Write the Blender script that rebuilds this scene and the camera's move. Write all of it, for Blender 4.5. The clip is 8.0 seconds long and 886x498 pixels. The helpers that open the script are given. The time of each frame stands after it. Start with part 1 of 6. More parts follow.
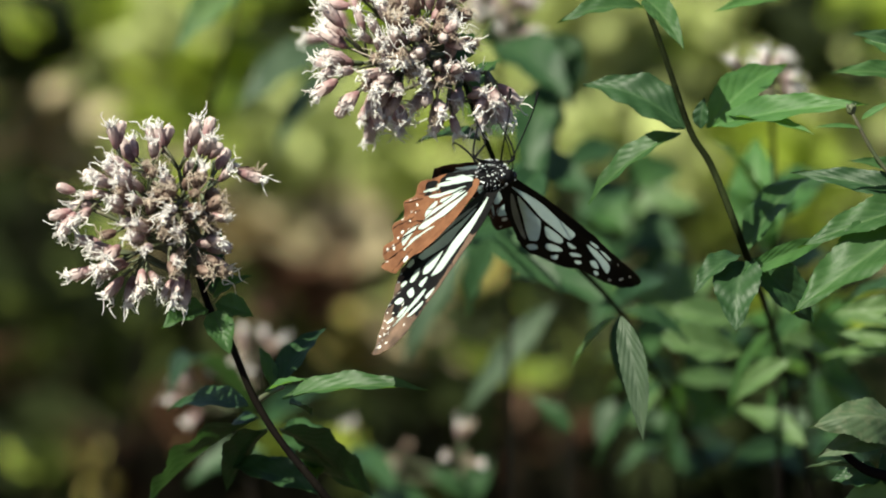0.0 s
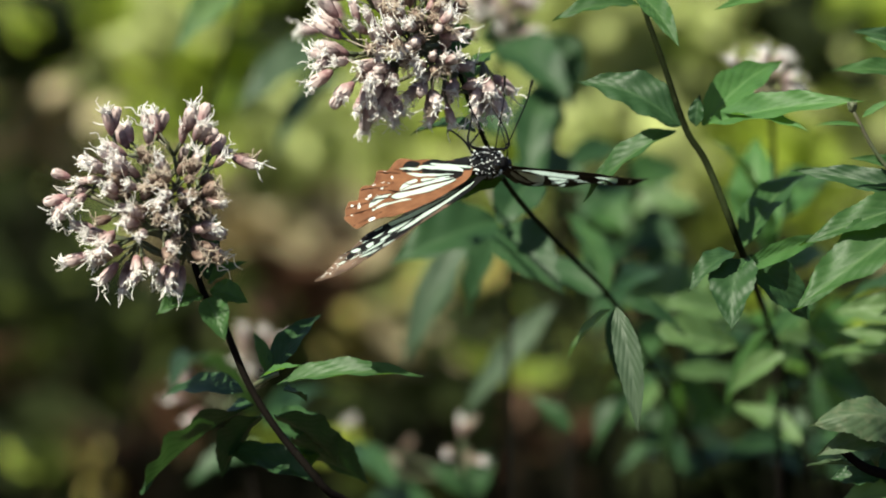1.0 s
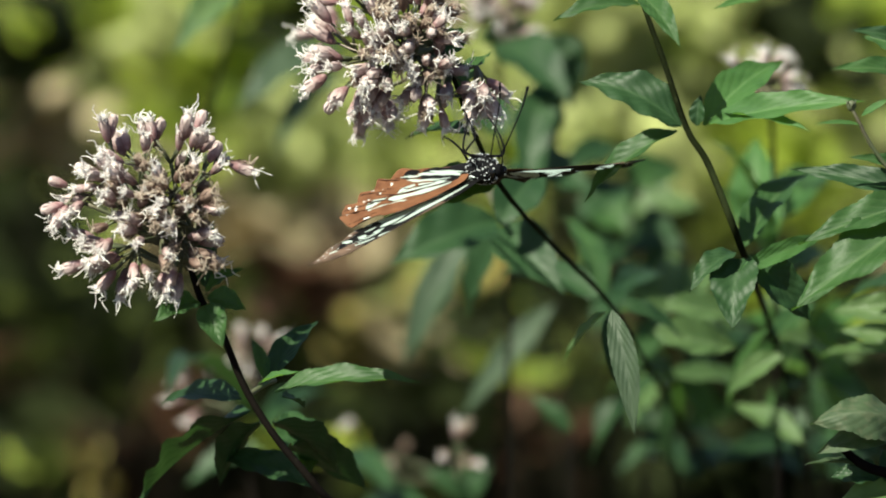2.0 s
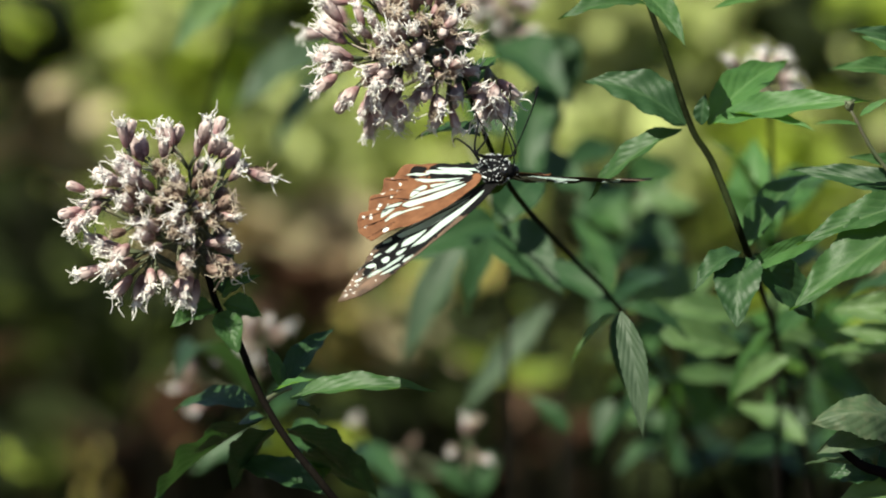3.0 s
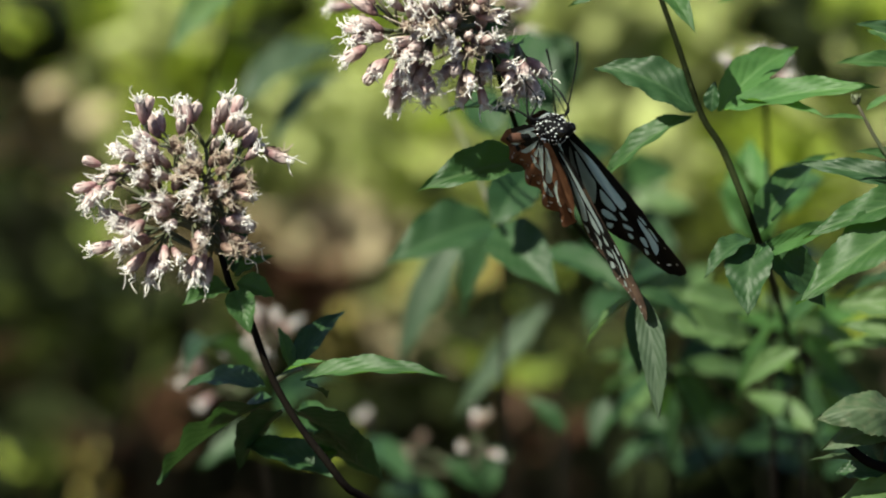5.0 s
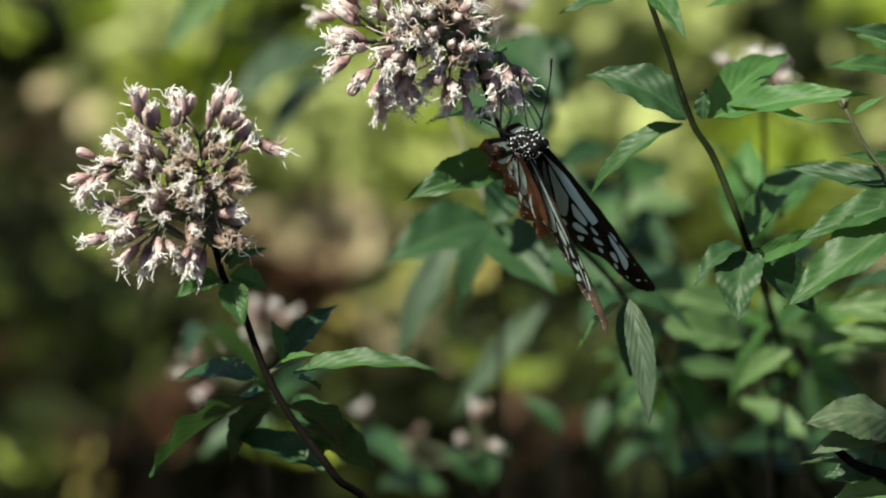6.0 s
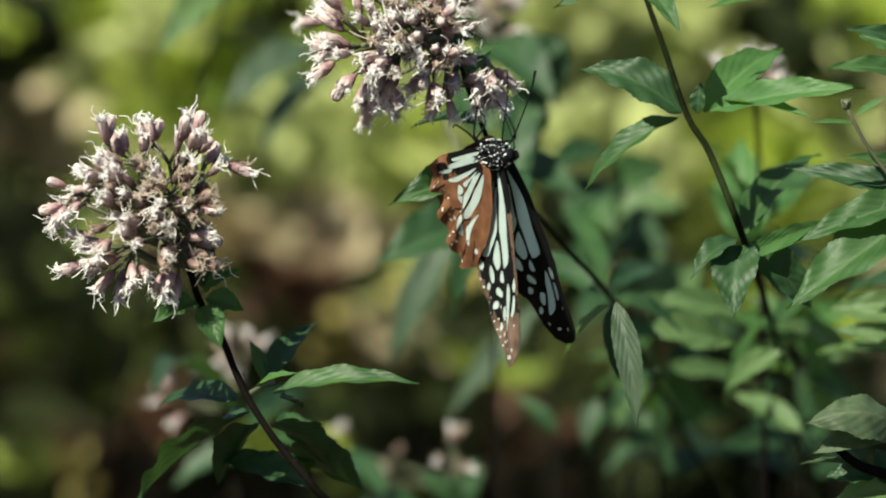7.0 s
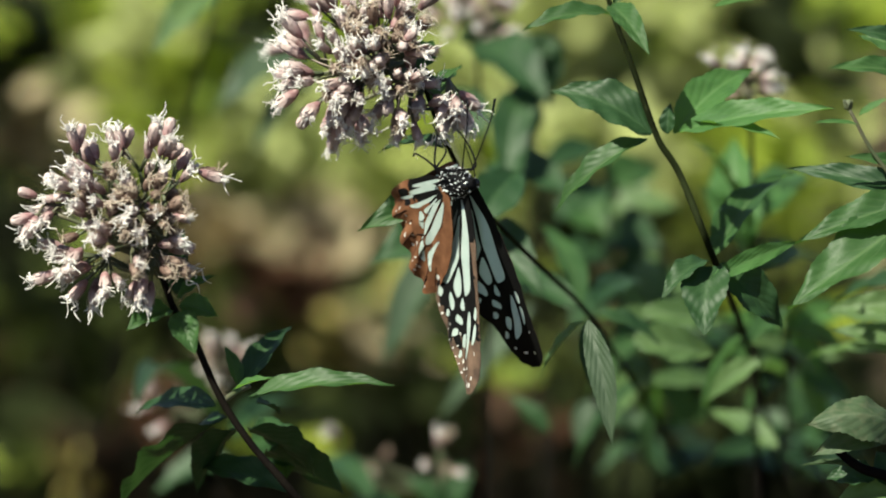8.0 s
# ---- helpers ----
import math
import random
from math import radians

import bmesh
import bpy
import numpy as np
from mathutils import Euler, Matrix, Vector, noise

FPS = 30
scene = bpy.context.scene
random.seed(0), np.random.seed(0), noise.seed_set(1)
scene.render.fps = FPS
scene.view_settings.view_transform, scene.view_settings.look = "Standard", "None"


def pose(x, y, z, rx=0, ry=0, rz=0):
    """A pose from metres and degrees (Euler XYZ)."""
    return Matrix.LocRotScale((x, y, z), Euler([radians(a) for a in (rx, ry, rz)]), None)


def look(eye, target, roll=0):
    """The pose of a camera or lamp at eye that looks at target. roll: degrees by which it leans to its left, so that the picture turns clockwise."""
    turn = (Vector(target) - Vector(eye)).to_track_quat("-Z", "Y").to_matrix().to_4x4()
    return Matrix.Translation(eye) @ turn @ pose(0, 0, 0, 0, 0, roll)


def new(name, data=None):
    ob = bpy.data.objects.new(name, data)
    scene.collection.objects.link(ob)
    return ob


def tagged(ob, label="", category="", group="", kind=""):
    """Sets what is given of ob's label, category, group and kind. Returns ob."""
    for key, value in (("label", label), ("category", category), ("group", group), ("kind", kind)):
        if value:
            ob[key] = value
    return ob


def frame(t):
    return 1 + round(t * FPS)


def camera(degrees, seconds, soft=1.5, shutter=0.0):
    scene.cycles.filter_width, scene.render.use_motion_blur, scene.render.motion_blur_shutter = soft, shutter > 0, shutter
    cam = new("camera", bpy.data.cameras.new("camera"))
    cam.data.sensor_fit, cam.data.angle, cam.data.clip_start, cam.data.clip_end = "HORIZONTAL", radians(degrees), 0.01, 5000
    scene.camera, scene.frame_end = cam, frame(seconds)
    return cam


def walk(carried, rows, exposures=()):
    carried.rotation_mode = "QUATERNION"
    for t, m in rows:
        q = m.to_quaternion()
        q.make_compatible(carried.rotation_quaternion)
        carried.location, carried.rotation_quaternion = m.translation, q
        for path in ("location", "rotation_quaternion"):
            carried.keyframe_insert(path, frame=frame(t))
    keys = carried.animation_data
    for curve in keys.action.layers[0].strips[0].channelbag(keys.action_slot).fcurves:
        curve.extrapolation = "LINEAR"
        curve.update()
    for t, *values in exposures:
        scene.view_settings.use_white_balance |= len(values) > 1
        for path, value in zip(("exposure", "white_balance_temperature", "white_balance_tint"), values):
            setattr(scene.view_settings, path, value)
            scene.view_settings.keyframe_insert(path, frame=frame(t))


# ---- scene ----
# A long lens close over flowering stems, looking a little down.
cam = camera(12, 8.0, soft=2.0, shutter=0.5)
cam.data.dof.use_dof = True
cam.data.dof.focus_distance = 1.035
cam.data.dof.aperture_fstop = 11.8
EYE = Vector((0.0, -1.0075, 1.1641))
walk(cam, [
    (0, look(EYE, (0.00000, 0, 0.95))),
    (0.5, look(EYE, (0.00000, 0, 0.95))),
    (1, look(EYE, (0.00000, 0, 0.95))),
    (1.5, look(EYE, (0.00000, 0, 0.95))),
    (3, look(EYE, (0.00041, 0, 0.95))),
    (3.5, look(EYE, (0.00069, 0, 0.95))),
    (4, look(EYE, (0.00083, 0, 0.95))),
    (4.5, look(EYE, (0.00110, 0, 0.95))),
    (6, look(EYE, (0.00207, 0, 0.95))),
    (6.5, look(EYE, (0.00276, 0, 0.95))),
    (7, look(EYE, (0.00359, 0, 0.95))),
    (7.5, look(EYE, (0.00442, 0, 0.95))),
    (8, look(EYE, (0.00525, 0, 0.95))),
])

import mathutils

# ---- world and sun ----
SUN = Vector((-0.45, -0.40, 0.80)).normalized()
world = bpy.data.worlds.new("sky")
scene.world = world
world.use_nodes = True
wn = world.node_tree.nodes
sky = wn.new("ShaderNodeTexSky")
sky.sky_type, sky.sun_disc = "NISHITA", False
sky.sun_elevation, sky.sun_rotation = math.asin(SUN.z), math.atan2(SUN.x, SUN.y)
wn["Background"].inputs["Strength"].default_value = 0.045
world.node_tree.links.new(sky.outputs["Color"], wn["Background"].inputs["Color"])
sun = new("sun", bpy.data.lights.new("sun", "SUN"))
sun.data.energy, sun.data.angle, sun.data.color = 5.4, radians(0.53), (0.958, 0.955, 0.765)
sun.matrix_world = look(SUN * 10, (0, 0, 0))
scene.view_settings.exposure = 1.07


# ---- materials ----
class Nodes:
    """A short way to write node materials."""

    def __init__(self, name):
        self.mat = bpy.data.materials.new(name)
        self.mat.use_nodes = True
        self.tree = self.mat.node_tree
        self.bsdf = self.tree.nodes["Principled BSDF"]
        self.out = self.tree.nodes["Material Output"]

    def add(self, kind, **sockets):
        n = self.tree.nodes.new("ShaderNode" + kind)
        for k, v in sockets.items():
            self.put(n.inputs[k.replace("_", " ")], v)
        return n

    def put(self, socket, v):
        if isinstance(v, bpy.types.NodeSocket):
            self.tree.links.new(v, socket)
        else:
            socket.default_value = v

    def math(self, op, a, b=0.0, c=0.0):
        n = self.tree.nodes.new("ShaderNodeMath")
        n.operation = op
        for s, v in zip(n.inputs, (a, b, c)):
            self.put(s, v)
        return n.outputs[0]

    def mix(self, f, a, b):
        n = self.tree.nodes.new("ShaderNodeMix")
        n.data_type = "RGBA"
        self.put(n.inputs["Factor"], f)
        self.put(n.inputs["A"], a if isinstance(a, bpy.types.NodeSocket) else (*a, 1))
        self.put(n.inputs["B"], b if isinstance(b, bpy.types.NodeSocket) else (*b, 1))
        return n.outputs["Result"]

    def ramp(self, f, lo, hi):
        n = self.add("MapRange", Value=f, From_Min=lo, From_Max=hi)
        return n.outputs[0]

    def noise(self, scale, detail=3.0, where="Object"):
        co = self.tree.nodes.new("ShaderNodeTexCoord")
        n = self.add("TexNoise", Vector=co.outputs[where], Scale=scale, Detail=detail)
        return n.outputs["Fac"]

    def bump(self, height, strength, distance):
        n = self.add("Bump", Height=height, Strength=strength, Distance=distance)
        self.put(self.bsdf.inputs["Normal"], n.outputs[0])
        return n.outputs[0]

    def random(self):
        return self.tree.nodes.new("ShaderNodeObjectInfo").outputs["Random"]

    def island(self):
        return self.tree.nodes.new("ShaderNodeNewGeometry").outputs["Random Per Island"]

    def thin(self, color, amount):
        """Lets light through a thin sheet."""
        t = self.add("BsdfTranslucent")
        self.put(t.inputs["Color"], color if isinstance(color, bpy.types.NodeSocket) else (*color, 1))
        m = self.add("MixShader", Fac=amount)
        self.tree.links.new(self.bsdf.outputs[0], m.inputs[1])
        self.tree.links.new(t.outputs[0], m.inputs[2])
        self.tree.links.new(m.outputs[0], self.out.inputs["Surface"])

    def done(self, color, rough=0.6, spec=0.5):
        self.put(self.bsdf.inputs["Base Color"], color if isinstance(color, bpy.types.NodeSocket) else (*color, 1))
        self.put(self.bsdf.inputs["Roughness"], rough)
        self.put(self.bsdf.inputs["Specular IOR Level"], spec)
        return self.mat


def leaf_material(name, dark, light, vein, through_color, amount=0.3, rough=0.5, spots=0.0):
    n = Nodes(name)
    uv = n.tree.nodes.new("ShaderNodeUVMap")
    sep = n.add("SeparateXYZ", Vector=uv.outputs[0])
    along, across = sep.outputs[0], n.math("ABSOLUTE", n.math("MULTIPLY_ADD", sep.outputs[1], 2.0, -1.0))
    wave = n.math("FRACT", n.math("SUBTRACT", n.math("MULTIPLY", along, 7.0), n.math("MULTIPLY", across, 2.7)))
    side = n.ramp(n.math("ABSOLUTE", n.math("SUBTRACT", wave, 0.5)), 0.40, 0.48)
    mid = n.ramp(across, 0.10, 0.03)
    lines = n.math("MAXIMUM", n.math("MULTIPLY", side, 0.50), mid)
    co = n.tree.nodes.new("ShaderNodeTexCoord")
    net = n.add("TexVoronoi", Vector=co.outputs["Object"], Scale=1000.0)
    net.feature = "DISTANCE_TO_EDGE"
    mesh_lines = n.ramp(net.outputs["Distance"], 0.16, 0.02)
    grain = n.noise(900.0, 4.0)
    blotch = n.noise(70.0, 3.0)
    tone = n.mix(n.ramp(blotch, 0.35, 0.65), dark, light)
    tone = n.mix(n.math("MULTIPLY", n.random(), 0.5), tone, light)
    tone = n.mix(n.math("MULTIPLY", n.ramp(grain, 0.42, 0.72), 0.14), tone, vein)
    tone = n.mix(n.math("MULTIPLY", mesh_lines, 0.12), tone, dark)
    tone = n.mix(n.math("MULTIPLY", lines, 0.50), tone, vein)
    if spots:
        tone = n.mix(n.math("MULTIPLY", n.ramp(n.noise(420.0, 5.0), 0.52, 0.60), spots), tone, (0.15, 0.14, 0.09))
    puff = n.math("SUBTRACT", n.math("MULTIPLY_ADD", n.math("ABSOLUTE", n.math("SUBTRACT", wave, 0.5)), -0.7, n.math("MULTIPLY", grain, 0.08)), n.math("MULTIPLY", mesh_lines, 0.06))
    swell = n.noise(110.0, 1.0)
    n.bump(n.math("ADD", puff, n.math("MULTIPLY", swell, 0.9)), 0.36, 0.0006)
    n.thin(n.mix(n.math("MULTIPLY", lines, 0.5), through_color, dark), amount)
    return n.done(tone, rough, 0.26)


GREEN = leaf_material("leaf_green", (0.014, 0.042, 0.013), (0.032, 0.080, 0.022), (0.085, 0.145, 0.056), (0.12, 0.28, 0.035), 0.28)
DEEP = leaf_material("leaf_deep_green", (0.011, 0.034, 0.013), (0.021, 0.052, 0.018), (0.042, 0.085, 0.034), (0.045, 0.120, 0.022), 0.18)
PALE = leaf_material("leaf_pale_green", (0.048, 0.092, 0.034), (0.078, 0.130, 0.046), (0.115, 0.175, 0.078), (0.20, 0.38, 0.08))
FRESH = leaf_material("leaf_fresh_green", (0.030, 0.088, 0.026), (0.054, 0.130, 0.036), (0.12, 0.22, 0.08), (0.20, 0.42, 0.06), 0.36)
DUSK = leaf_material("leaf_grey_green", (0.030, 0.052, 0.030), (0.046, 0.072, 0.041), (0.058, 0.086, 0.052), (0.09, 0.16, 0.06), 0.22)
WORN = leaf_material("leaf_worn", (0.030, 0.054, 0.027), (0.052, 0.082, 0.040), (0.10, 0.13, 0.075), (0.13, 0.22, 0.08), 0.25, 0.6, 0.18)


def plain_leafage(name, a, b, through_color, amount=0.4, spec=0.25):
    n = Nodes(name)
    tone = n.mix(n.island(), a, b)
    tone = n.mix(n.math("MULTIPLY", n.ramp(n.noise(30.0), 0.35, 0.7), 0.35), tone, a)
    n.bump(n.noise(120.0), 0.3, 0.002)
    n.thin(through_color, amount)
    return n.done(tone, 0.6, spec)


# Raised lime and olive tones put the sunlit patches into the leaf colour.
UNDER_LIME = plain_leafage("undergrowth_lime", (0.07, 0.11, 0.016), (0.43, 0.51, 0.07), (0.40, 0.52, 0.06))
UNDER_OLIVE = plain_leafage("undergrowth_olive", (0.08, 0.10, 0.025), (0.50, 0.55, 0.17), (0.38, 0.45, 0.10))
# Near-black tone: deep shade put into the leaf colour, not a darker plant.
UNDER_SHADE = plain_leafage("undergrowth_shade_tone", (0.006, 0.009, 0.003), (0.028, 0.036, 0.012), (0.03, 0.05, 0.012), 0.08, 0.05)
UNDER_TAN = plain_leafage("fallen_leaves_tan", (0.18, 0.14, 0.075), (0.54, 0.45, 0.29), (0.38, 0.28, 0.12), 0.2)
# Pale straw tone added to brighten the backdrop; its light is in the colour.
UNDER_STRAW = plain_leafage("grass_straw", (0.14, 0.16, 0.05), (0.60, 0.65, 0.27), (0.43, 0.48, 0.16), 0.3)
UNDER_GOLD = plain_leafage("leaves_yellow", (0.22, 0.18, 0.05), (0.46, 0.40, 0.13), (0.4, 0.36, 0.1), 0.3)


def stem_material():
    n = Nodes("stem_purple_brown")
    tone = n.mix(n.ramp(n.noise(90.0), 0.35, 0.7), (0.004, 0.003, 0.003), (0.008, 0.0065, 0.005))
    tone = n.mix(n.ramp(n.noise(900.0, 2.0), 0.62, 0.85), tone, (0.014, 0.014, 0.010))
    n.bump(n.noise(700.0), 0.4, 0.0005)
    return n.done(tone, 0.8, 0.03)


def twig_material():
    n = Nodes("stalk_green")
    tone = n.mix(n.ramp(n.noise(120.0), 0.3, 0.7), (0.05, 0.075, 0.03), (0.10, 0.085, 0.055))
    return n.done(tone, 0.6)


def bract_material(name, a, b, c):
    n = Nodes(name)
    co = n.tree.nodes.new("ShaderNodeTexCoord")
    up = n.add("SeparateXYZ", Vector=co.outputs["Object"]).outputs[2]
    tone = n.mix(n.random(), a, b)
    tone = n.mix(n.ramp(up, 0.0018, 0.0052), tone, c)
    tone = n.mix(n.math("MULTIPLY", n.ramp(n.noise(900.0, 3.0), 0.45, 0.75), 0.5), tone, c)
    n.bump(n.noise(1500.0), 0.5, 0.0003)
    n.thin(c, 0.12)
    return n.done(tone, 0.6, 0.3)


def thread_material(name, a, b):
    n = Nodes(name)
    tone = n.mix(n.random(), a, b)
    n.thin(tone, 0.3)
    return n.done(tone, 0.6, 0.3)


def green_stem_material():
    n = Nodes("stem_olive_brown")
    tone = n.mix(n.ramp(n.noise(90.0), 0.35, 0.7), (0.006, 0.008, 0.003), (0.013, 0.018, 0.006))
    tone = n.mix(n.ramp(n.noise(900.0, 2.0), 0.6, 0.85), tone, (0.03, 0.036, 0.016))
    n.bump(n.noise(700.0), 0.4, 0.0005)
    return n.done(tone, 0.8, 0.03)


STEM, TWIG = stem_material(), twig_material()
STEM_OLIVE = green_stem_material()
BRACT = bract_material("bract_mauve", (0.10, 0.048, 0.048), (0.31, 0.165, 0.175), (0.54, 0.44, 0.43))
BRACT_DRY = bract_material("bract_brown", (0.075, 0.043, 0.035), (0.14, 0.082, 0.068), (0.27, 0.19, 0.155))
THREAD = thread_material("style_white", (0.80, 0.76, 0.75), (0.88, 0.85, 0.84))
THREAD_DRY = thread_material("style_withered", (0.36, 0.28, 0.22), (0.60, 0.51, 0.43))


def wing_material(name, a, b, through_color, amount=0.12):
    n = Nodes(name)
    tone = n.mix(n.ramp(n.noise(260.0, 4.0), 0.3, 0.7), a, b)
    tone = n.mix(n.math("MULTIPLY", n.ramp(n.noise(2600.0, 2.0), 0.5, 0.8), 0.3), tone, b)
    n.bump(n.noise(3500.0), 0.3, 0.0001)
    n.thin(through_color, amount)
    return n.done(tone, 0.75, 0.12)


WING_BLACK = wing_material("wing_black", (0.0022, 0.0022, 0.0026), (0.0050, 0.0046, 0.0050), (0.004, 0.004, 0.004))
WING_MAROON = wing_material("wing_maroon", (0.014, 0.006, 0.005), (0.032, 0.012, 0.009), (0.08, 0.02, 0.01))
WING_CHESTNUT = wing_material("wing_chestnut", (0.095, 0.038, 0.019), (0.20, 0.090, 0.046), (0.20, 0.08, 0.035), 0.18)
WING_UMBER = wing_material("wing_umber", (0.040, 0.028, 0.022), (0.165, 0.105, 0.076), (0.12, 0.075, 0.05))
WING_PALE = wing_material("wing_pale_cell", (0.45, 0.56, 0.53), (0.58, 0.67, 0.64), (0.56, 0.70, 0.67), 0.42)
WING_SMOKY = wing_material("wing_smoky_cell", (0.15, 0.16, 0.16), (0.23, 0.24, 0.235), (0.2, 0.21, 0.2), 0.3)
WING_SPOT = wing_material("wing_white_spot", (0.58, 0.58, 0.56), (0.72, 0.71, 0.69), (0.6, 0.6, 0.6), 0.2)


def simple(name, color, rough=0.5, grain=300.0, other=None, spec=0.4):
    n = Nodes(name)
    other = other or [c * 1.6 for c in color]
    n.bump(n.noise(grain * 3), 0.4, 0.0003)
    return n.done(n.mix(n.ramp(n.noise(grain), 0.35, 0.7), color, other), rough, spec)


BODY_BLACK = simple("body_black_velvet", (0.004, 0.004, 0.005), 0.8, 900.0, None, 0.1)
EYE_BLACK = simple("eye_black", (0.004, 0.004, 0.005), 0.15)
ABDOMEN_BROWN = simple("abdomen_brown", (0.05, 0.02, 0.012), 0.7, 700.0)
DOT_WHITE = simple("scale_white", (0.42, 0.44, 0.46), 0.8, 900.0, (0.58, 0.60, 0.62))


def soil_material():
    n = Nodes("soil")
    tone = n.mix(n.ramp(n.noise(3.0, 4.0), 0.35, 0.65), (0.018, 0.013, 0.009), (0.060, 0.040, 0.025))
    tone = n.mix(n.math("MULTIPLY", n.ramp(n.noise(26.0, 5.0), 0.5, 0.75), 0.7), tone, (0.15, 0.095, 0.055))
    tone = n.mix(n.ramp(n.noise(1.3, 2.0), 0.52, 0.66), tone, (0.05, 0.06, 0.018))
    n.bump(n.noise(40.0, 6.0), 0.8, 0.02)
    return n.done(tone, 0.9, 0.2)


SOIL = soil_material()
UNDER_STEM = simple("herb_stalk_dark", (0.006, 0.006, 0.004), 0.9, 60.0, None, 0.05)
# Dimmed copy of the lime tone; the corner's shade is put into leaf colour.
UNDER_DIM_GREEN = plain_leafage("herb_leaves_dim_green", (0.008, 0.013, 0.004), (0.095, 0.12, 0.025), (0.07, 0.10, 0.015), 0.3, 0.1)
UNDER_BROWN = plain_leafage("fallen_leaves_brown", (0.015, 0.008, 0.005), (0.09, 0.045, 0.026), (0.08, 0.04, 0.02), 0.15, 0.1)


# ---- building helpers ----
def part(name, bm, material, parent=None, label="", smooth=True):
    """Links a bmesh, drawn in world space, as one mesh under a thing or a part."""
    me = bpy.data.meshes.new(name)
    if parent is not None:
        root = parent.parent if parent.parent is not None else parent
        bm.transform(Matrix.Translation(-root.location))
    bm.to_mesh(me)
    bm.free()
    for m in material if isinstance(material, (list, tuple)) else (material,):
        me.materials.append(m)
    if smooth:
        me.shade_smooth()
    ob = new(name, me)
    ob.parent = parent
    return tagged(ob, label)


def thing(name, base, label, category, group="", kind=""):
    ob = new(name)
    ob.location = base
    ob.empty_display_size = 0.02
    return tagged(ob, label, category, group, kind)


def smooth_line(points, steps=6):
    """A soft curve through points."""
    p = [Vector(q) for q in points]
    p = [p[0] * 2 - p[1]] + p + [p[-1] * 2 - p[-2]]
    out = []
    for a, b, c, d in zip(p, p[1:], p[2:], p[3:]):
        for i in range(steps):
            t = i / steps
            out.append(0.5 * (2 * b + (c - a) * t + (2 * a - 5 * b + 4 * c - d) * t * t + (3 * b - a - 3 * c + d) * t ** 3))
    return out + [p[-2]]


def tube(bm, line, radii, sides=8, mat=0):
    """A round rod along a line, radii from start to end."""
    line = [Vector(q) for q in line]
    rings = []
    side = None
    for i, q in enumerate(line):
        d = (line[min(i + 1, len(line) - 1)] - line[max(i - 1, 0)]).normalized()
        if side is None:
            side = d.orthogonal().normalized()
        side = (side - d * side.dot(d)).normalized()
        up = d.cross(side)
        f = i / (len(line) - 1) * (len(radii) - 1)
        k = min(int(f), len(radii) - 2)
        r = radii[k] + (radii[k + 1] - radii[k]) * (f - k)
        rings.append([bm.verts.new(q + (side * math.cos(a) + up * math.sin(a)) * r) for a in (math.tau * j / sides for j in range(sides))])
    for a, b in zip(rings, rings[1:]):
        for j in range(sides):
            f = bm.faces.new((a[j], a[(j + 1) % sides], b[(j + 1) % sides], b[j]))
            f.material_index = mat
    for ring in (rings[0][::-1], rings[-1]):
        f = bm.faces.new(ring)
        f.material_index = mat
    return bm


FACING = Vector((-0.15, -0.55, 0.82)).normalized()
TOWARDS_PATH = Vector((-0.28, -0.77, 0.58)).normalized()


def behind(points, k):
    """Points set farther off along the sight lines from the camera's stand."""
    return [tuple(EYE + (Vector(q) - EYE) * k) for q in points]


def leaf(parent, base, tip, width, material=None, roll=0.0, arch=0.10, fold=0.22, teeth=13, seed=0, steps=44, name="leaf", label="", facing=FACING):
    """A lance-shaped toothed leaf with a folded midrib, from its stalk end to its tip."""
    rnd = random.Random(seed * 7 + 3)
    base, tip = Vector(base), Vector(tip)
    x = (tip - base)
    length = x.length
    x.normalize()
    z = (facing - x * facing.dot(x)).normalized()
    z = (Matrix.Rotation(radians(roll), 3, x) @ z).normalized()
    y = z.cross(x)
    bm = bmesh.new()
    uv = bm.loops.layers.uv.new("UVMap")
    steps = max(steps, teeth * 4) if steps > 20 else steps
    rows, half = [], 4
    sway = rnd.uniform(-0.04, 0.04)
    curl = rnd.uniform(-0.25, 0.25)
    for i in range(steps + 1):
        s = i / steps
        w = width * 0.5 * (math.sin(math.pi * min(1, s * 1.02) ** 0.78) ** 0.9 if s < 0.98 else 0.02)
        w = max(w, width * (0.035 if s < 0.12 else 0.006))
        tooth = 1.0 + (0.07 * ((s * teeth) % 1.0) - 0.025 if 0.12 < s < 0.95 and steps > 20 else 0)
        row = []
        for j in range(-half, half + 1):
            v = j / half
            e = v * w * (tooth if abs(j) == half else 1.0)
            lift = 1.7 * fold * abs(e) + arch * length * 4 * s * (1 - s) + 0.05 * width * math.sin(s * 21 + abs(v) * 4 + seed) * abs(v)
            lift += curl * v * w * s
            p = base + x * (s * length - (0.10 * abs(e) if s > 0.1 else 0)) + y * (e + sway * length * math.sin(math.pi * s)) + z * lift
            row.append((bm.verts.new(p), s, 0.5 + 0.5 * v))
        rows.append(row)
    for a, b in zip(rows, rows[1:]):
        for k in range(2 * half):
            q = (a[k], b[k], b[k + 1], a[k + 1])
            f = bm.faces.new([c[0] for c in q])
            for loop, c in zip(f.loops, q):
                loop[uv].uv = (c[1], c[2])
    return part(name, bm, material or GREEN, parent, label)


def ball(bm, c, r, squash=(1, 1, 1), u=12, v=8):
    m = Matrix.Translation(c) @ Matrix.Diagonal((r * squash[0], r * squash[1], r * squash[2], 1))
    bmesh.ops.create_uvsphere(bm, u_segments=u, v_segments=v, radius=1, matrix=m)


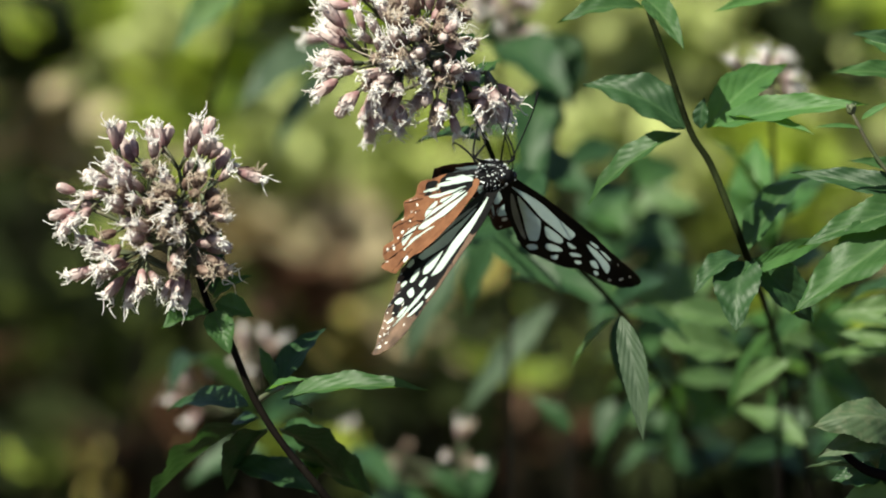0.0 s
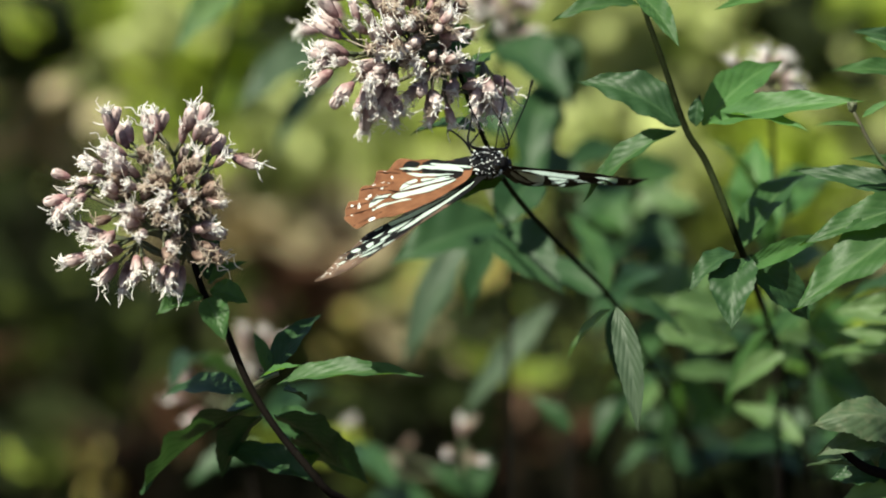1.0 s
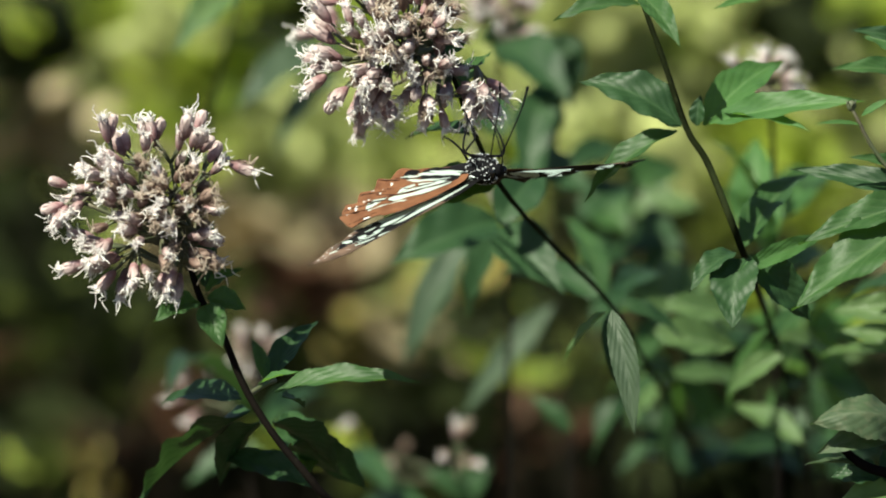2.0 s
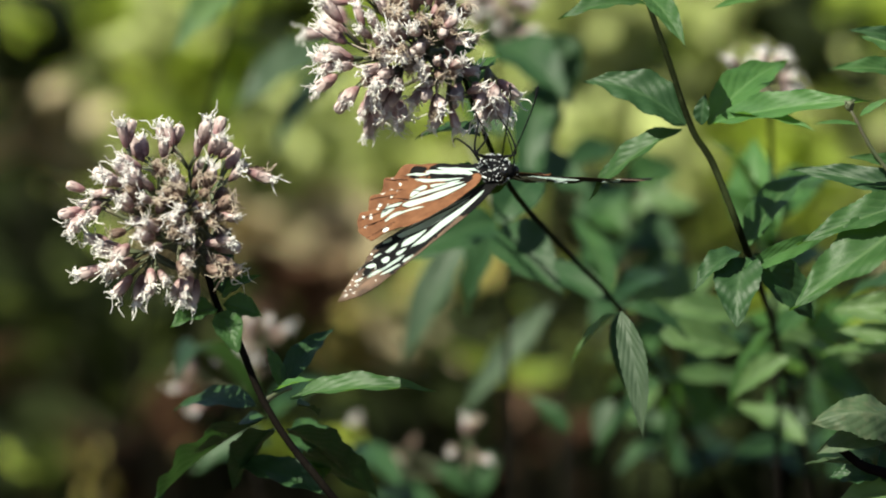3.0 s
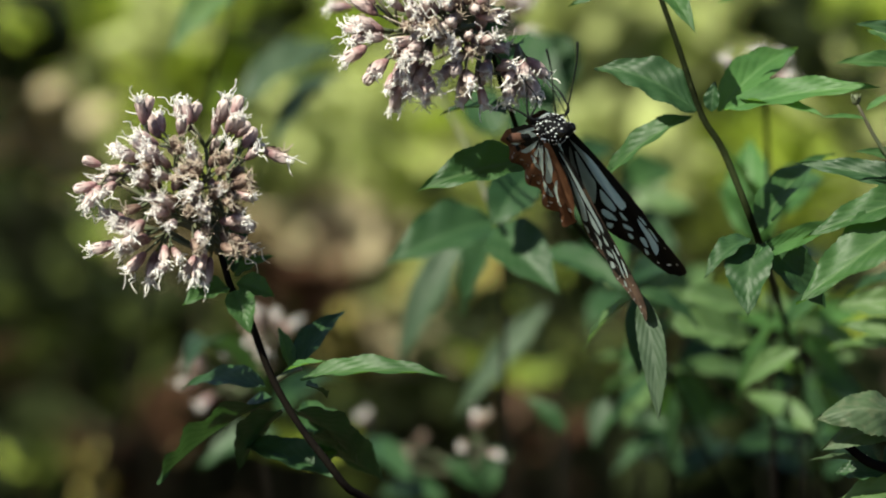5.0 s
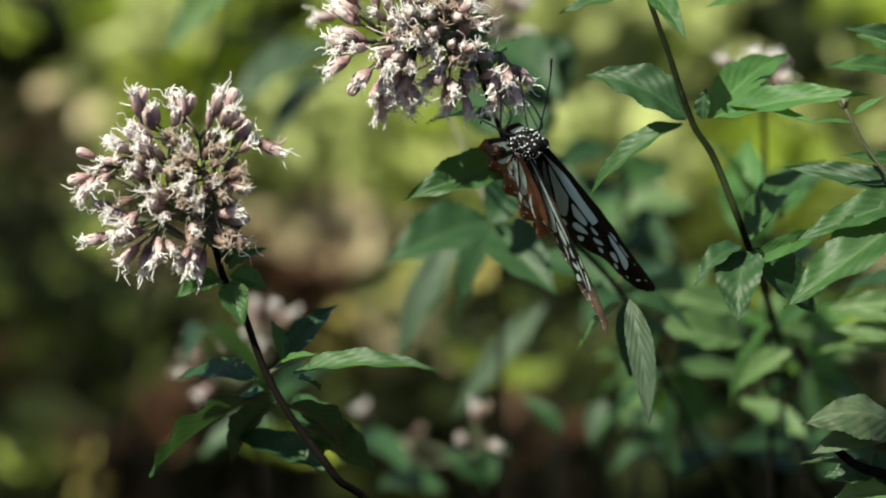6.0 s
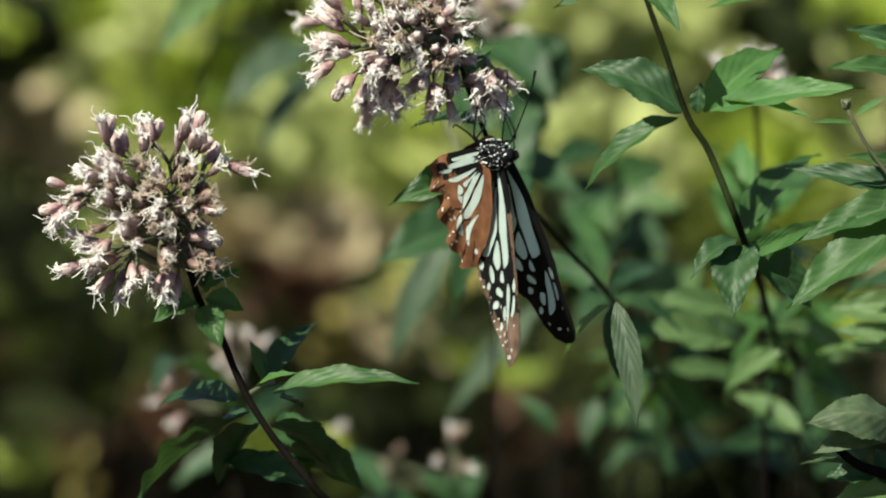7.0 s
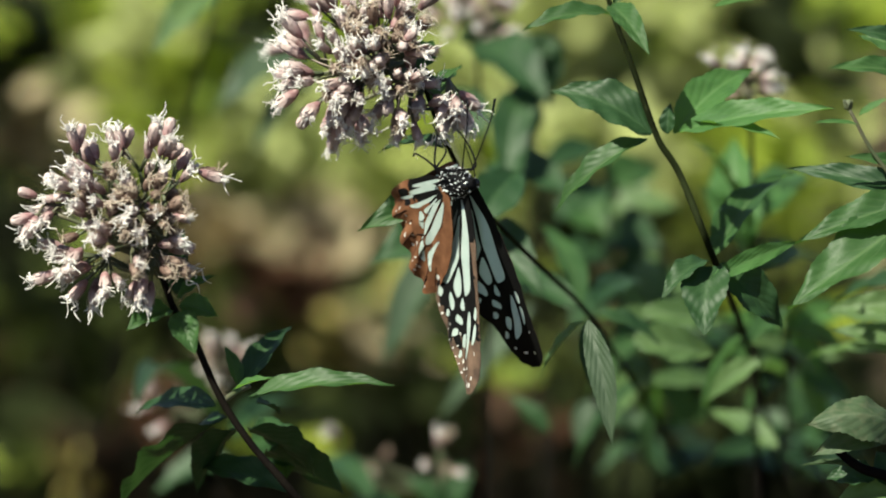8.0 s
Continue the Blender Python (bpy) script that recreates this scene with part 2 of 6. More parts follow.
def stalk(parent, points, radii, material=None, name="stem", label="", sides=9):
    bm = bmesh.new()
    tube(bm, smooth_line(points), radii, sides)
    return part(name, bm, material or STEM, parent, label)


# ---- ground and undergrowth ----
def ground():
    bm = bmesh.new()
    xs = [-60, -25, -12, -7] + [i * 0.25 for i in range(-16, 17)] + [7, 12, 25, 60]
    ys = [-60, -20, -8, -3] + [i * 0.25 for i in range(-4, 45)] + [14, 25, 60]
    grid = [[bm.verts.new((x, y, -0.015 + 0.03 * noise.noise(Vector((x * 1.7, y * 1.7, 0))) if abs(x) < 6 and -2 < y < 12 else -0.02)) for x in xs] for y in ys]
    for a, b in zip(grid, grid[1:]):
        for i in range(len(xs) - 1):
            bm.faces.new((a[i], a[i + 1], b[i + 1], b[i]))
    tagged(part("ground", bm, SOIL), "dark brown woodland soil with litter and moss", "ground", kind="structure")


def blade(bm, p, d, length, width, rnd):
    """One broad leaf of the far undergrowth."""
    d = d.normalized()
    s = d.cross(Vector((rnd.uniform(-1, 1), rnd.uniform(-1, 1), rnd.uniform(0.2, 1)))).normalized()
    n = d.cross(s)
    left = [p]
    shape = ((0.12, 0.35), (0.35, 0.5), (0.65, 0.42), (0.88, 0.2))
    mid, lo, hi = [], [], []
    for f, w in shape:
        c = p + d * length * f - n * (f * f) * length * 0.18
        mid.append(bm.verts.new(c))
        lo.append(bm.verts.new(c + s * width * w + n * width * 0.10))
        hi.append(bm.verts.new(c - s * width * w + n * width * 0.10))
    a, b = bm.verts.new(p), bm.verts.new(p + d * length - n * length * 0.2)
    bm.faces.new((a, mid[0], lo[0]))
    bm.faces.new((a, hi[0], mid[0]))
    for i in range(3):
        bm.faces.new((mid[i], mid[i + 1], lo[i + 1], lo[i]))
        bm.faces.new((hi[i], hi[i + 1], mid[i + 1], mid[i]))
    bm.faces.new((mid[3], b, lo[3]))
    bm.faces.new((hi[3], b, mid[3]))


def undergrowth(name, label, category, material, clumps, seed, lying=False):
    """Clumps of herb leaves: centre, radius, number of leaves, leaf length."""
    rnd = random.Random(seed)
    bm = bmesh.new()
    for c, radius, count, size in clumps:
        c = Vector(c)
        for i in range(count):
            o = Vector((rnd.gauss(0, 0.5), rnd.gauss(0, 0.5), rnd.gauss(0, 0.5))) * radius
            p = c + o
            p.z = max(p.z, 0.01)
            d = Vector((rnd.uniform(-1, 1), rnd.uniform(-1, 1), rnd.uniform(-0.3, 0.6)))
            if lying:
                p.z, d.z = rnd.uniform(0.012, 0.04), rnd.uniform(0.0, 0.25)
            k = size * rnd.uniform(0.6, 1.3)
            blade(bm, p, d, k, k * rnd.uniform(0.35, 0.6), rnd)
        for i in range(0 if lying else max(1, count // 60)):
            q = c + Vector((rnd.gauss(0, 0.3), rnd.gauss(0, 0.3), 0)) * radius
            foot = Vector((q.x + rnd.uniform(-0.05, 0.05), q.y + 0.02, -0.02))
            if q.z > 0.05:
                tube(bm, [foot, (foot + q) * 0.5 + Vector((0.01, 0, 0)), q], [0.0015, 0.0008], 5, 1)
    return tagged(part(name, bm, [material, UNDER_STEM]), label, category, kind="stuff")


def scattered(seed, count, leaves, size, low, high):
    """Small single herbs dotted over the bed behind the flowers, between two slopes seen from the path."""
    # bright and near-black herbs put light glints and dark gaps into colour
    rnd = random.Random(seed)
    out = []
    for i in range(count):
        y = rnd.uniform(1.5, 2.5)
        x = rnd.uniform(-0.5, 0.5)
        z = max(0.05, 1.164 - (y + 1.0) * rnd.uniform(high, low))
        out.append(((x, y, z), size * 0.7, leaves, size))
    return out


def carpet(seed, count, size):
    """Low herbs all over the clearing, none on the path and under the flowers."""
    rnd = random.Random(seed)
    out = []
    while len(out) < count:
        x, y = rnd.uniform(-4.5, 4.5), rnd.uniform(-3.0, 8.0)
        if abs(x) < 0.6 and -1.6 < y < 4.4:
            continue
        out.append(((x, y, rnd.uniform(0.04, 0.22)), size * 1.4, 14, size))
    return out


ground()
undergrowth("lime_undergrowth", "bright yellow-green herb leaves, sunlit patches put into their colour", "undergrowth", UNDER_LIME, [
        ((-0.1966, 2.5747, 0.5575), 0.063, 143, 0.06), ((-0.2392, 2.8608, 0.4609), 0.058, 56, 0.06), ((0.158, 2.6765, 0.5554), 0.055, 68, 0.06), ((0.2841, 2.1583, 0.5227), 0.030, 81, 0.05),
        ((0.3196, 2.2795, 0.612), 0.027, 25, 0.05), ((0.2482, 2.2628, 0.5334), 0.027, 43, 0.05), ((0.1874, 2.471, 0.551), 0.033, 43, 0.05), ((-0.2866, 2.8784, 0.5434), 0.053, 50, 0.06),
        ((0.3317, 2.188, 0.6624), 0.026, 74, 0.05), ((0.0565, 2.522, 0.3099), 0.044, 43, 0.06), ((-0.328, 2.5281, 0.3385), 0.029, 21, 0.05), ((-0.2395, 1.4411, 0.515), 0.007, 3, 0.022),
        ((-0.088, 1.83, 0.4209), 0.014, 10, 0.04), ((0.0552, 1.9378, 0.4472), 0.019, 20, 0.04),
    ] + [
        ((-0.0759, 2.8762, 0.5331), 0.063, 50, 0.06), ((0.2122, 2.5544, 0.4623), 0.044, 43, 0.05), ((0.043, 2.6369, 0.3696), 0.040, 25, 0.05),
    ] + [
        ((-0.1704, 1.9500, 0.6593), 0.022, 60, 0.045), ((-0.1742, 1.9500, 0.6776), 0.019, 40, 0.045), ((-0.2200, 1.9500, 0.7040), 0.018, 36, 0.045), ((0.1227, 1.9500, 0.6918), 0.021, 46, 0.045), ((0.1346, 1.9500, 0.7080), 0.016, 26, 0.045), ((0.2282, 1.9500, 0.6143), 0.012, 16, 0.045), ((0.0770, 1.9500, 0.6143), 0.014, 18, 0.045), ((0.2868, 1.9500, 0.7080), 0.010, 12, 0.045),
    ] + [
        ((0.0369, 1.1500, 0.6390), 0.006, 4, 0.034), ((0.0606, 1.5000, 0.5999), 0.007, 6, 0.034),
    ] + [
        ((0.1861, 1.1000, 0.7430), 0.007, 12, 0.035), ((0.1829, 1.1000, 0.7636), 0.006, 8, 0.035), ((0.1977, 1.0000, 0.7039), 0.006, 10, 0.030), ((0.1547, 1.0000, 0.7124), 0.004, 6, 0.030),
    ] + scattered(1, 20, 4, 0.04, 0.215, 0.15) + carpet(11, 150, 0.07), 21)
undergrowth("olive_undergrowth", "olive and straw-coloured herb leaves, their lit look put into colour", "undergrowth", UNDER_OLIVE, [
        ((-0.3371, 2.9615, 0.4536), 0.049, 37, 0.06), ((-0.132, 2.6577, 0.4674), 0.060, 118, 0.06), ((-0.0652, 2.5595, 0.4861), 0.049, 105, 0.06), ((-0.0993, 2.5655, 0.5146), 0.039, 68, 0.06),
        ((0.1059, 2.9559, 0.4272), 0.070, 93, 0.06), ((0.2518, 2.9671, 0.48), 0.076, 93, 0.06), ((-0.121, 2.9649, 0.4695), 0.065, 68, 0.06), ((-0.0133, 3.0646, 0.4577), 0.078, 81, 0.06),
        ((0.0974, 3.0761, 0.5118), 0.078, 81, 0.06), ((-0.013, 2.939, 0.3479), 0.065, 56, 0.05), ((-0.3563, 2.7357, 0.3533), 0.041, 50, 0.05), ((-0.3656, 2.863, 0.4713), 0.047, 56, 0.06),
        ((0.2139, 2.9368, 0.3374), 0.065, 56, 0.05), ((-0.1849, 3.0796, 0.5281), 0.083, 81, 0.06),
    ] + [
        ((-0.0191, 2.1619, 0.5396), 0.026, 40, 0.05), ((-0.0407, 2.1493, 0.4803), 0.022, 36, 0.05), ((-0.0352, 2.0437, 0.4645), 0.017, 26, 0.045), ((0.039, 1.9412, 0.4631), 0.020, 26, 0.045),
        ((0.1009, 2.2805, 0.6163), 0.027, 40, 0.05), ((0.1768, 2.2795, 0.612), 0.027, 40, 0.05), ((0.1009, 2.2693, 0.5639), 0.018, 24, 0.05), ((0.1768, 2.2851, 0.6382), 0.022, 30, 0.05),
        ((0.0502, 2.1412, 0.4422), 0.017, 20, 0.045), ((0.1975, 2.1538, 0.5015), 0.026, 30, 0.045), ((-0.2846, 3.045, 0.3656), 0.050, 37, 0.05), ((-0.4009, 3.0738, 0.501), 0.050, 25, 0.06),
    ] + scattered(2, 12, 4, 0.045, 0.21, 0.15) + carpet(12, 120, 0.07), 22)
undergrowth("dark_undergrowth", "near-black herb leaves, the shade put into their colour", "undergrowth", UNDER_SHADE, [
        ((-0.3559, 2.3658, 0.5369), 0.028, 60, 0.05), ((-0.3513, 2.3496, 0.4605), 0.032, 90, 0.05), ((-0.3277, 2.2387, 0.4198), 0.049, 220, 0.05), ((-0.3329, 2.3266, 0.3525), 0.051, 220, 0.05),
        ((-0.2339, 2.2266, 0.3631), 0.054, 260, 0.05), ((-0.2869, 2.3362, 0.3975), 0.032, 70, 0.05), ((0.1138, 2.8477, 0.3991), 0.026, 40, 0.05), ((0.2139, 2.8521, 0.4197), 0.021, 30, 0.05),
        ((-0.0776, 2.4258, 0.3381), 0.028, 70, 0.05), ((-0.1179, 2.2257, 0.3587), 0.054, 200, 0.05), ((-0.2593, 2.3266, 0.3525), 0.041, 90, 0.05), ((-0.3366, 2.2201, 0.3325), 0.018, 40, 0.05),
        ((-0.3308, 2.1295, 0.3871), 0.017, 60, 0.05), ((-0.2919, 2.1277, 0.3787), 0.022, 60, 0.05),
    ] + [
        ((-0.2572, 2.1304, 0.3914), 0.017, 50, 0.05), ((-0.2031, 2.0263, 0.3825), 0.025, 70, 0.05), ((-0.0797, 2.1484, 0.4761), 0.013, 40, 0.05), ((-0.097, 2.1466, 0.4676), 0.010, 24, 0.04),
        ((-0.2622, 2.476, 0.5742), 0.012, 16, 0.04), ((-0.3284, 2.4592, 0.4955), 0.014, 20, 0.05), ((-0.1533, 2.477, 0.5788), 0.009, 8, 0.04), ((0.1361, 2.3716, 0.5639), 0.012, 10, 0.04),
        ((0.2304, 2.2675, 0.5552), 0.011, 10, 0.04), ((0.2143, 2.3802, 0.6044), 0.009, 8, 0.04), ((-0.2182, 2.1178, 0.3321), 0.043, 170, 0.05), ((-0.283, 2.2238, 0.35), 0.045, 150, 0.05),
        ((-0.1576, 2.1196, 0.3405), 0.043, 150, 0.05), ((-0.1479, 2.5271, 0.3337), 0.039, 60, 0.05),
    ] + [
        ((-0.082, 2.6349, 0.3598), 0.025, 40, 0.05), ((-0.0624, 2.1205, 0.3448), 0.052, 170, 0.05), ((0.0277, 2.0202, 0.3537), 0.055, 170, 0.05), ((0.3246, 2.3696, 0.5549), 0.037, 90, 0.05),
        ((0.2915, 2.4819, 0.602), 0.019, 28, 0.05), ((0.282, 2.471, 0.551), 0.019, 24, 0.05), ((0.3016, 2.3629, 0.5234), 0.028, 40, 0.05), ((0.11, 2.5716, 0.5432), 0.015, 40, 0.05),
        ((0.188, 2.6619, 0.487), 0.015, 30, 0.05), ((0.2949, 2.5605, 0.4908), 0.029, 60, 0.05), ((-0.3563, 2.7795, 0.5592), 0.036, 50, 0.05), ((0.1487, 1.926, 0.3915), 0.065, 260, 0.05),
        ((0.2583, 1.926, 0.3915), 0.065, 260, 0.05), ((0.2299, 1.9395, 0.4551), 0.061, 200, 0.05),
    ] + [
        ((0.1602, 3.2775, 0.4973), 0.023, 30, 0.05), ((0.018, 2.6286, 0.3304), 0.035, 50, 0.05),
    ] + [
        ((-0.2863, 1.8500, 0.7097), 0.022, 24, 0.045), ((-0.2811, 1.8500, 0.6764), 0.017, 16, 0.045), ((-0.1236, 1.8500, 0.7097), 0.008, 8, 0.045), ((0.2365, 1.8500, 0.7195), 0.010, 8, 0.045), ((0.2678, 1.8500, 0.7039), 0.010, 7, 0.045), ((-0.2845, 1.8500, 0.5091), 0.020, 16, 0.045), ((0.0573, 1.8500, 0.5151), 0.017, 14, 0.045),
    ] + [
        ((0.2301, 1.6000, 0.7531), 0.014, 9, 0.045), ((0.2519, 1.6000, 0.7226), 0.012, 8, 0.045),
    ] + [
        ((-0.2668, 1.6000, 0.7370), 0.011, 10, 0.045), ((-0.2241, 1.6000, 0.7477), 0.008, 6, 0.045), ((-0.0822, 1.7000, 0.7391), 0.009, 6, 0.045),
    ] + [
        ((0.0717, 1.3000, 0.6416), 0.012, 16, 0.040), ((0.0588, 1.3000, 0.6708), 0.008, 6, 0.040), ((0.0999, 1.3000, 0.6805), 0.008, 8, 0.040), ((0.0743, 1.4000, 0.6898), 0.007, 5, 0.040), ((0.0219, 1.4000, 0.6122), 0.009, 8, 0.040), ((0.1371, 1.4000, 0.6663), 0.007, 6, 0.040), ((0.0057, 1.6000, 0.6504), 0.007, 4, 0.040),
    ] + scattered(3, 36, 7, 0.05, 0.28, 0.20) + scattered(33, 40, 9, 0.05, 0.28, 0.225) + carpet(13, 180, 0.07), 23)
undergrowth("fallen_leaves", "tan and brown fallen leaves lying on the soil", "leaf litter", UNDER_TAN, [
    ((-0.259, 4.6596, 0), 0.24, 420, 0.08), ((-0.1983, 4.473, 0), 0.22, 240, 0.07), ((-0.14, 4.5462, 0), 0.15, 120, 0.06), ((-0.1621, 4.264, 0), 0.13, 90, 0.06),
    ((-0.3257, 3.4857, 0), 0.08, 26, 0.05), ((-0.549, 5.3481, 0), 0.20, 120, 0.07), ((0.2765, 4.0698, 0), 0.12, 60, 0.06), ((-0.3347, 4.3666, 0), 0.14, 60, 0.06), ((-0.0472, 4.3666, 0), 0.2, 60, 0.06),
] + [((x, y, 0.0), s, n, 0.07) for x, y, s, n in ((-2.5, 1.0, 2.0, 220), (2.5, 1.0, 2.0, 220), (-2.0, 5.0, 2.0, 220), (2.2, 5.2, 2.0, 220), (0.0, -2.0, 1.6, 160))], 24, True)
undergrowth("yellow_leaves", "yellowed herb leaves catching the sun", "undergrowth", UNDER_GOLD, [
    ((-0.0382, 1.9429, 0.471), 0.011, 14, 0.035), ((-0.0341, 1.9462, 0.4869), 0.008, 6, 0.035), ((-0.0382, 1.9386, 0.4511), 0.007, 5, 0.03), ((-0.2089, 1.4398, 0.5091), 0.006, 5, 0.022), ((-0.215, 1.4373, 0.4971), 0.005, 3, 0.022), ((-0.3426, 2.4415, 0.4122), 0.014, 5, 0.03), ((0.32, 2.3314, 0.375), 0.011, 8, 0.04), ((-0.2901, 3.0692, 0.4793), 0.022, 14, 0.05),
] + [
    ((-0.0481, 1.7000, 0.5262), 0.011, 14, 0.035), ((-0.0350, 1.7000, 0.5377), 0.011, 12, 0.035), ((0.0136, 1.7500, 0.5630), 0.010, 9, 0.035), ((-0.0500, 1.7000, 0.5128), 0.009, 8, 0.035),
], 25)
undergrowth("dry_grass", "pale straw-coloured dry grass and leaves, light put into their colour", "dry grass", UNDER_STRAW, [
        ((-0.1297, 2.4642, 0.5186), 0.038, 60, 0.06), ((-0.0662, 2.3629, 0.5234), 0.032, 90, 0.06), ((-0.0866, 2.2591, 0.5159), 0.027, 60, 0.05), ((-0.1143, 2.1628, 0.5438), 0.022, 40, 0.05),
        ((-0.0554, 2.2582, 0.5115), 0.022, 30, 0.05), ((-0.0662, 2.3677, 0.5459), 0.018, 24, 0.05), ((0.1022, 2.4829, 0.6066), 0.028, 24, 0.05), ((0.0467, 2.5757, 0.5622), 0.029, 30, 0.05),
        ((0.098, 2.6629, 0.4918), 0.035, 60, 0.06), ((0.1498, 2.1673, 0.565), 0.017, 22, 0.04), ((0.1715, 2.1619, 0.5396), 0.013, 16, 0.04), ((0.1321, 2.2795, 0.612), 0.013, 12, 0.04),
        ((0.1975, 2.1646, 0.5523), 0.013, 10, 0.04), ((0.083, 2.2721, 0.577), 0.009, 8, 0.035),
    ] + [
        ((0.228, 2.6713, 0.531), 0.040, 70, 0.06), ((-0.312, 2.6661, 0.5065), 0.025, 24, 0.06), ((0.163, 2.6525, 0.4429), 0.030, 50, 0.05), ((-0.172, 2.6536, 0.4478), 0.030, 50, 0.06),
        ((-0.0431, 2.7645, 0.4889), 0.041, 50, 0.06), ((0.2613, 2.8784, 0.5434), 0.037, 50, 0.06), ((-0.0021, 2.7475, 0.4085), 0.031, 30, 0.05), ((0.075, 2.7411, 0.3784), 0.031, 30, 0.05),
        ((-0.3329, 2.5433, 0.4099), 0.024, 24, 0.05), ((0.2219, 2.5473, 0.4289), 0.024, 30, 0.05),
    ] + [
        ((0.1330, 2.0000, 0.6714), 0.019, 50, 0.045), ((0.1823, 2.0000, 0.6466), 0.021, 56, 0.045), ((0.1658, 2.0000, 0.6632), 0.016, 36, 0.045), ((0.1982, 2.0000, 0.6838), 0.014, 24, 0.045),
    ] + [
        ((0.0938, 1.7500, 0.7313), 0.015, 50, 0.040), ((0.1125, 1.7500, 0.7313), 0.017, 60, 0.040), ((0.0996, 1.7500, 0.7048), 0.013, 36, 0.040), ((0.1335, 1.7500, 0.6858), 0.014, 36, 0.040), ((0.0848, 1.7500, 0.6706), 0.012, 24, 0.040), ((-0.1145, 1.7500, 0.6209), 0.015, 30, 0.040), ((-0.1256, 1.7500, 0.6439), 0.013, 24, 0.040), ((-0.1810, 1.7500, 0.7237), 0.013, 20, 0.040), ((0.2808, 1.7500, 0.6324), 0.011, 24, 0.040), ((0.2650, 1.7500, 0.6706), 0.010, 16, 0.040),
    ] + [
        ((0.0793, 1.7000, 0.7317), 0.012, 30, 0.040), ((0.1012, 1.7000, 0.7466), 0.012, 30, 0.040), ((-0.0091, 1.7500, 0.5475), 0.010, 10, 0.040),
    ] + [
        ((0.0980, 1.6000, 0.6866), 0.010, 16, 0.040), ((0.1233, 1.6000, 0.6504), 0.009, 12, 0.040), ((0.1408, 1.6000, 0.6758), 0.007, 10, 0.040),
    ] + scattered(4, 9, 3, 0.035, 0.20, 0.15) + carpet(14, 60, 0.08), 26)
undergrowth("withered_herbs", "withered tan and pinkish-brown herb leaves still standing", "dry plants", UNDER_TAN, [
        ((-0.1403, 2.157, 0.5163), 0.026, 60, 0.05), ((-0.1013, 2.1556, 0.51), 0.026, 60, 0.05), ((-0.1316, 2.1511, 0.4888), 0.022, 30, 0.05), ((-0.0463, 1.9462, 0.4869), 0.012, 18, 0.04),
        ((-0.1072, 1.9479, 0.4948), 0.016, 10, 0.04), ((-0.1643, 1.538, 0.4901), 0.005, 1, 0.02), ((-0.094, 2.0551, 0.5179), 0.017, 24, 0.045), ((-0.0562, 2.0551, 0.5179), 0.013, 16, 0.04),
        ((-0.1674, 2.5483, 0.4337), 0.034, 110, 0.06), ((-0.142, 2.6432, 0.3989), 0.040, 110, 0.06), ((-0.3231, 2.5655, 0.5146), 0.015, 14, 0.05), ((-0.2404, 2.5433, 0.4099), 0.019, 16, 0.05),
        ((-0.115, 2.7357, 0.3533), 0.031, 60, 0.05), ((-0.092, 2.6453, 0.4087), 0.025, 40, 0.05),
    ] + [
        ((-0.255, 2.8696, 0.5022), 0.021, 16, 0.05), ((0.2136, 2.7357, 0.3533), 0.026, 10, 0.05),
    ] + [
        ((-0.1251, 1.9000, 0.5528), 0.013, 14, 0.045), ((-0.2849, 1.9000, 0.6256), 0.018, 26, 0.045),
    ] + [
        ((-0.0535, 1.7000, 0.5777), 0.013, 6, 0.040), ((-0.0972, 1.9000, 0.5466), 0.011, 4, 0.040), ((-0.0302, 1.6000, 0.5516), 0.009, 6, 0.035), ((-0.0086, 1.6000, 0.5369), 0.008, 4, 0.035),
    ] + carpet(15, 30, 0.06), 27)
undergrowth("brown_leaves", "dull reddish-brown hanging dead leaves", "dry plants", UNDER_BROWN, [
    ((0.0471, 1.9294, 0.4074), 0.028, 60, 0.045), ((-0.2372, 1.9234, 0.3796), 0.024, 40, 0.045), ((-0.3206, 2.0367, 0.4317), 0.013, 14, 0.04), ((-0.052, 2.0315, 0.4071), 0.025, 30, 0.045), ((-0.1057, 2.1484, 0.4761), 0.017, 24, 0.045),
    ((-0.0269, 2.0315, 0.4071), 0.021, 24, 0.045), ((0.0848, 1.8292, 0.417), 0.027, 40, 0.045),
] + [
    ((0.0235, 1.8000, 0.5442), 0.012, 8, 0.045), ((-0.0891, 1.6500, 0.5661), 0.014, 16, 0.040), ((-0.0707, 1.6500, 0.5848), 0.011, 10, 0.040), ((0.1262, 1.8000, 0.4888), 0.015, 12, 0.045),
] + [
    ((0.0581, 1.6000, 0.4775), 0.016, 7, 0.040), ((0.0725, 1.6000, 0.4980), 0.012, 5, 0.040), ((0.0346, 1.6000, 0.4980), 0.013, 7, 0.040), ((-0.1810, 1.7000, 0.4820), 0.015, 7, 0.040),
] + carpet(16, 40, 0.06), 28)
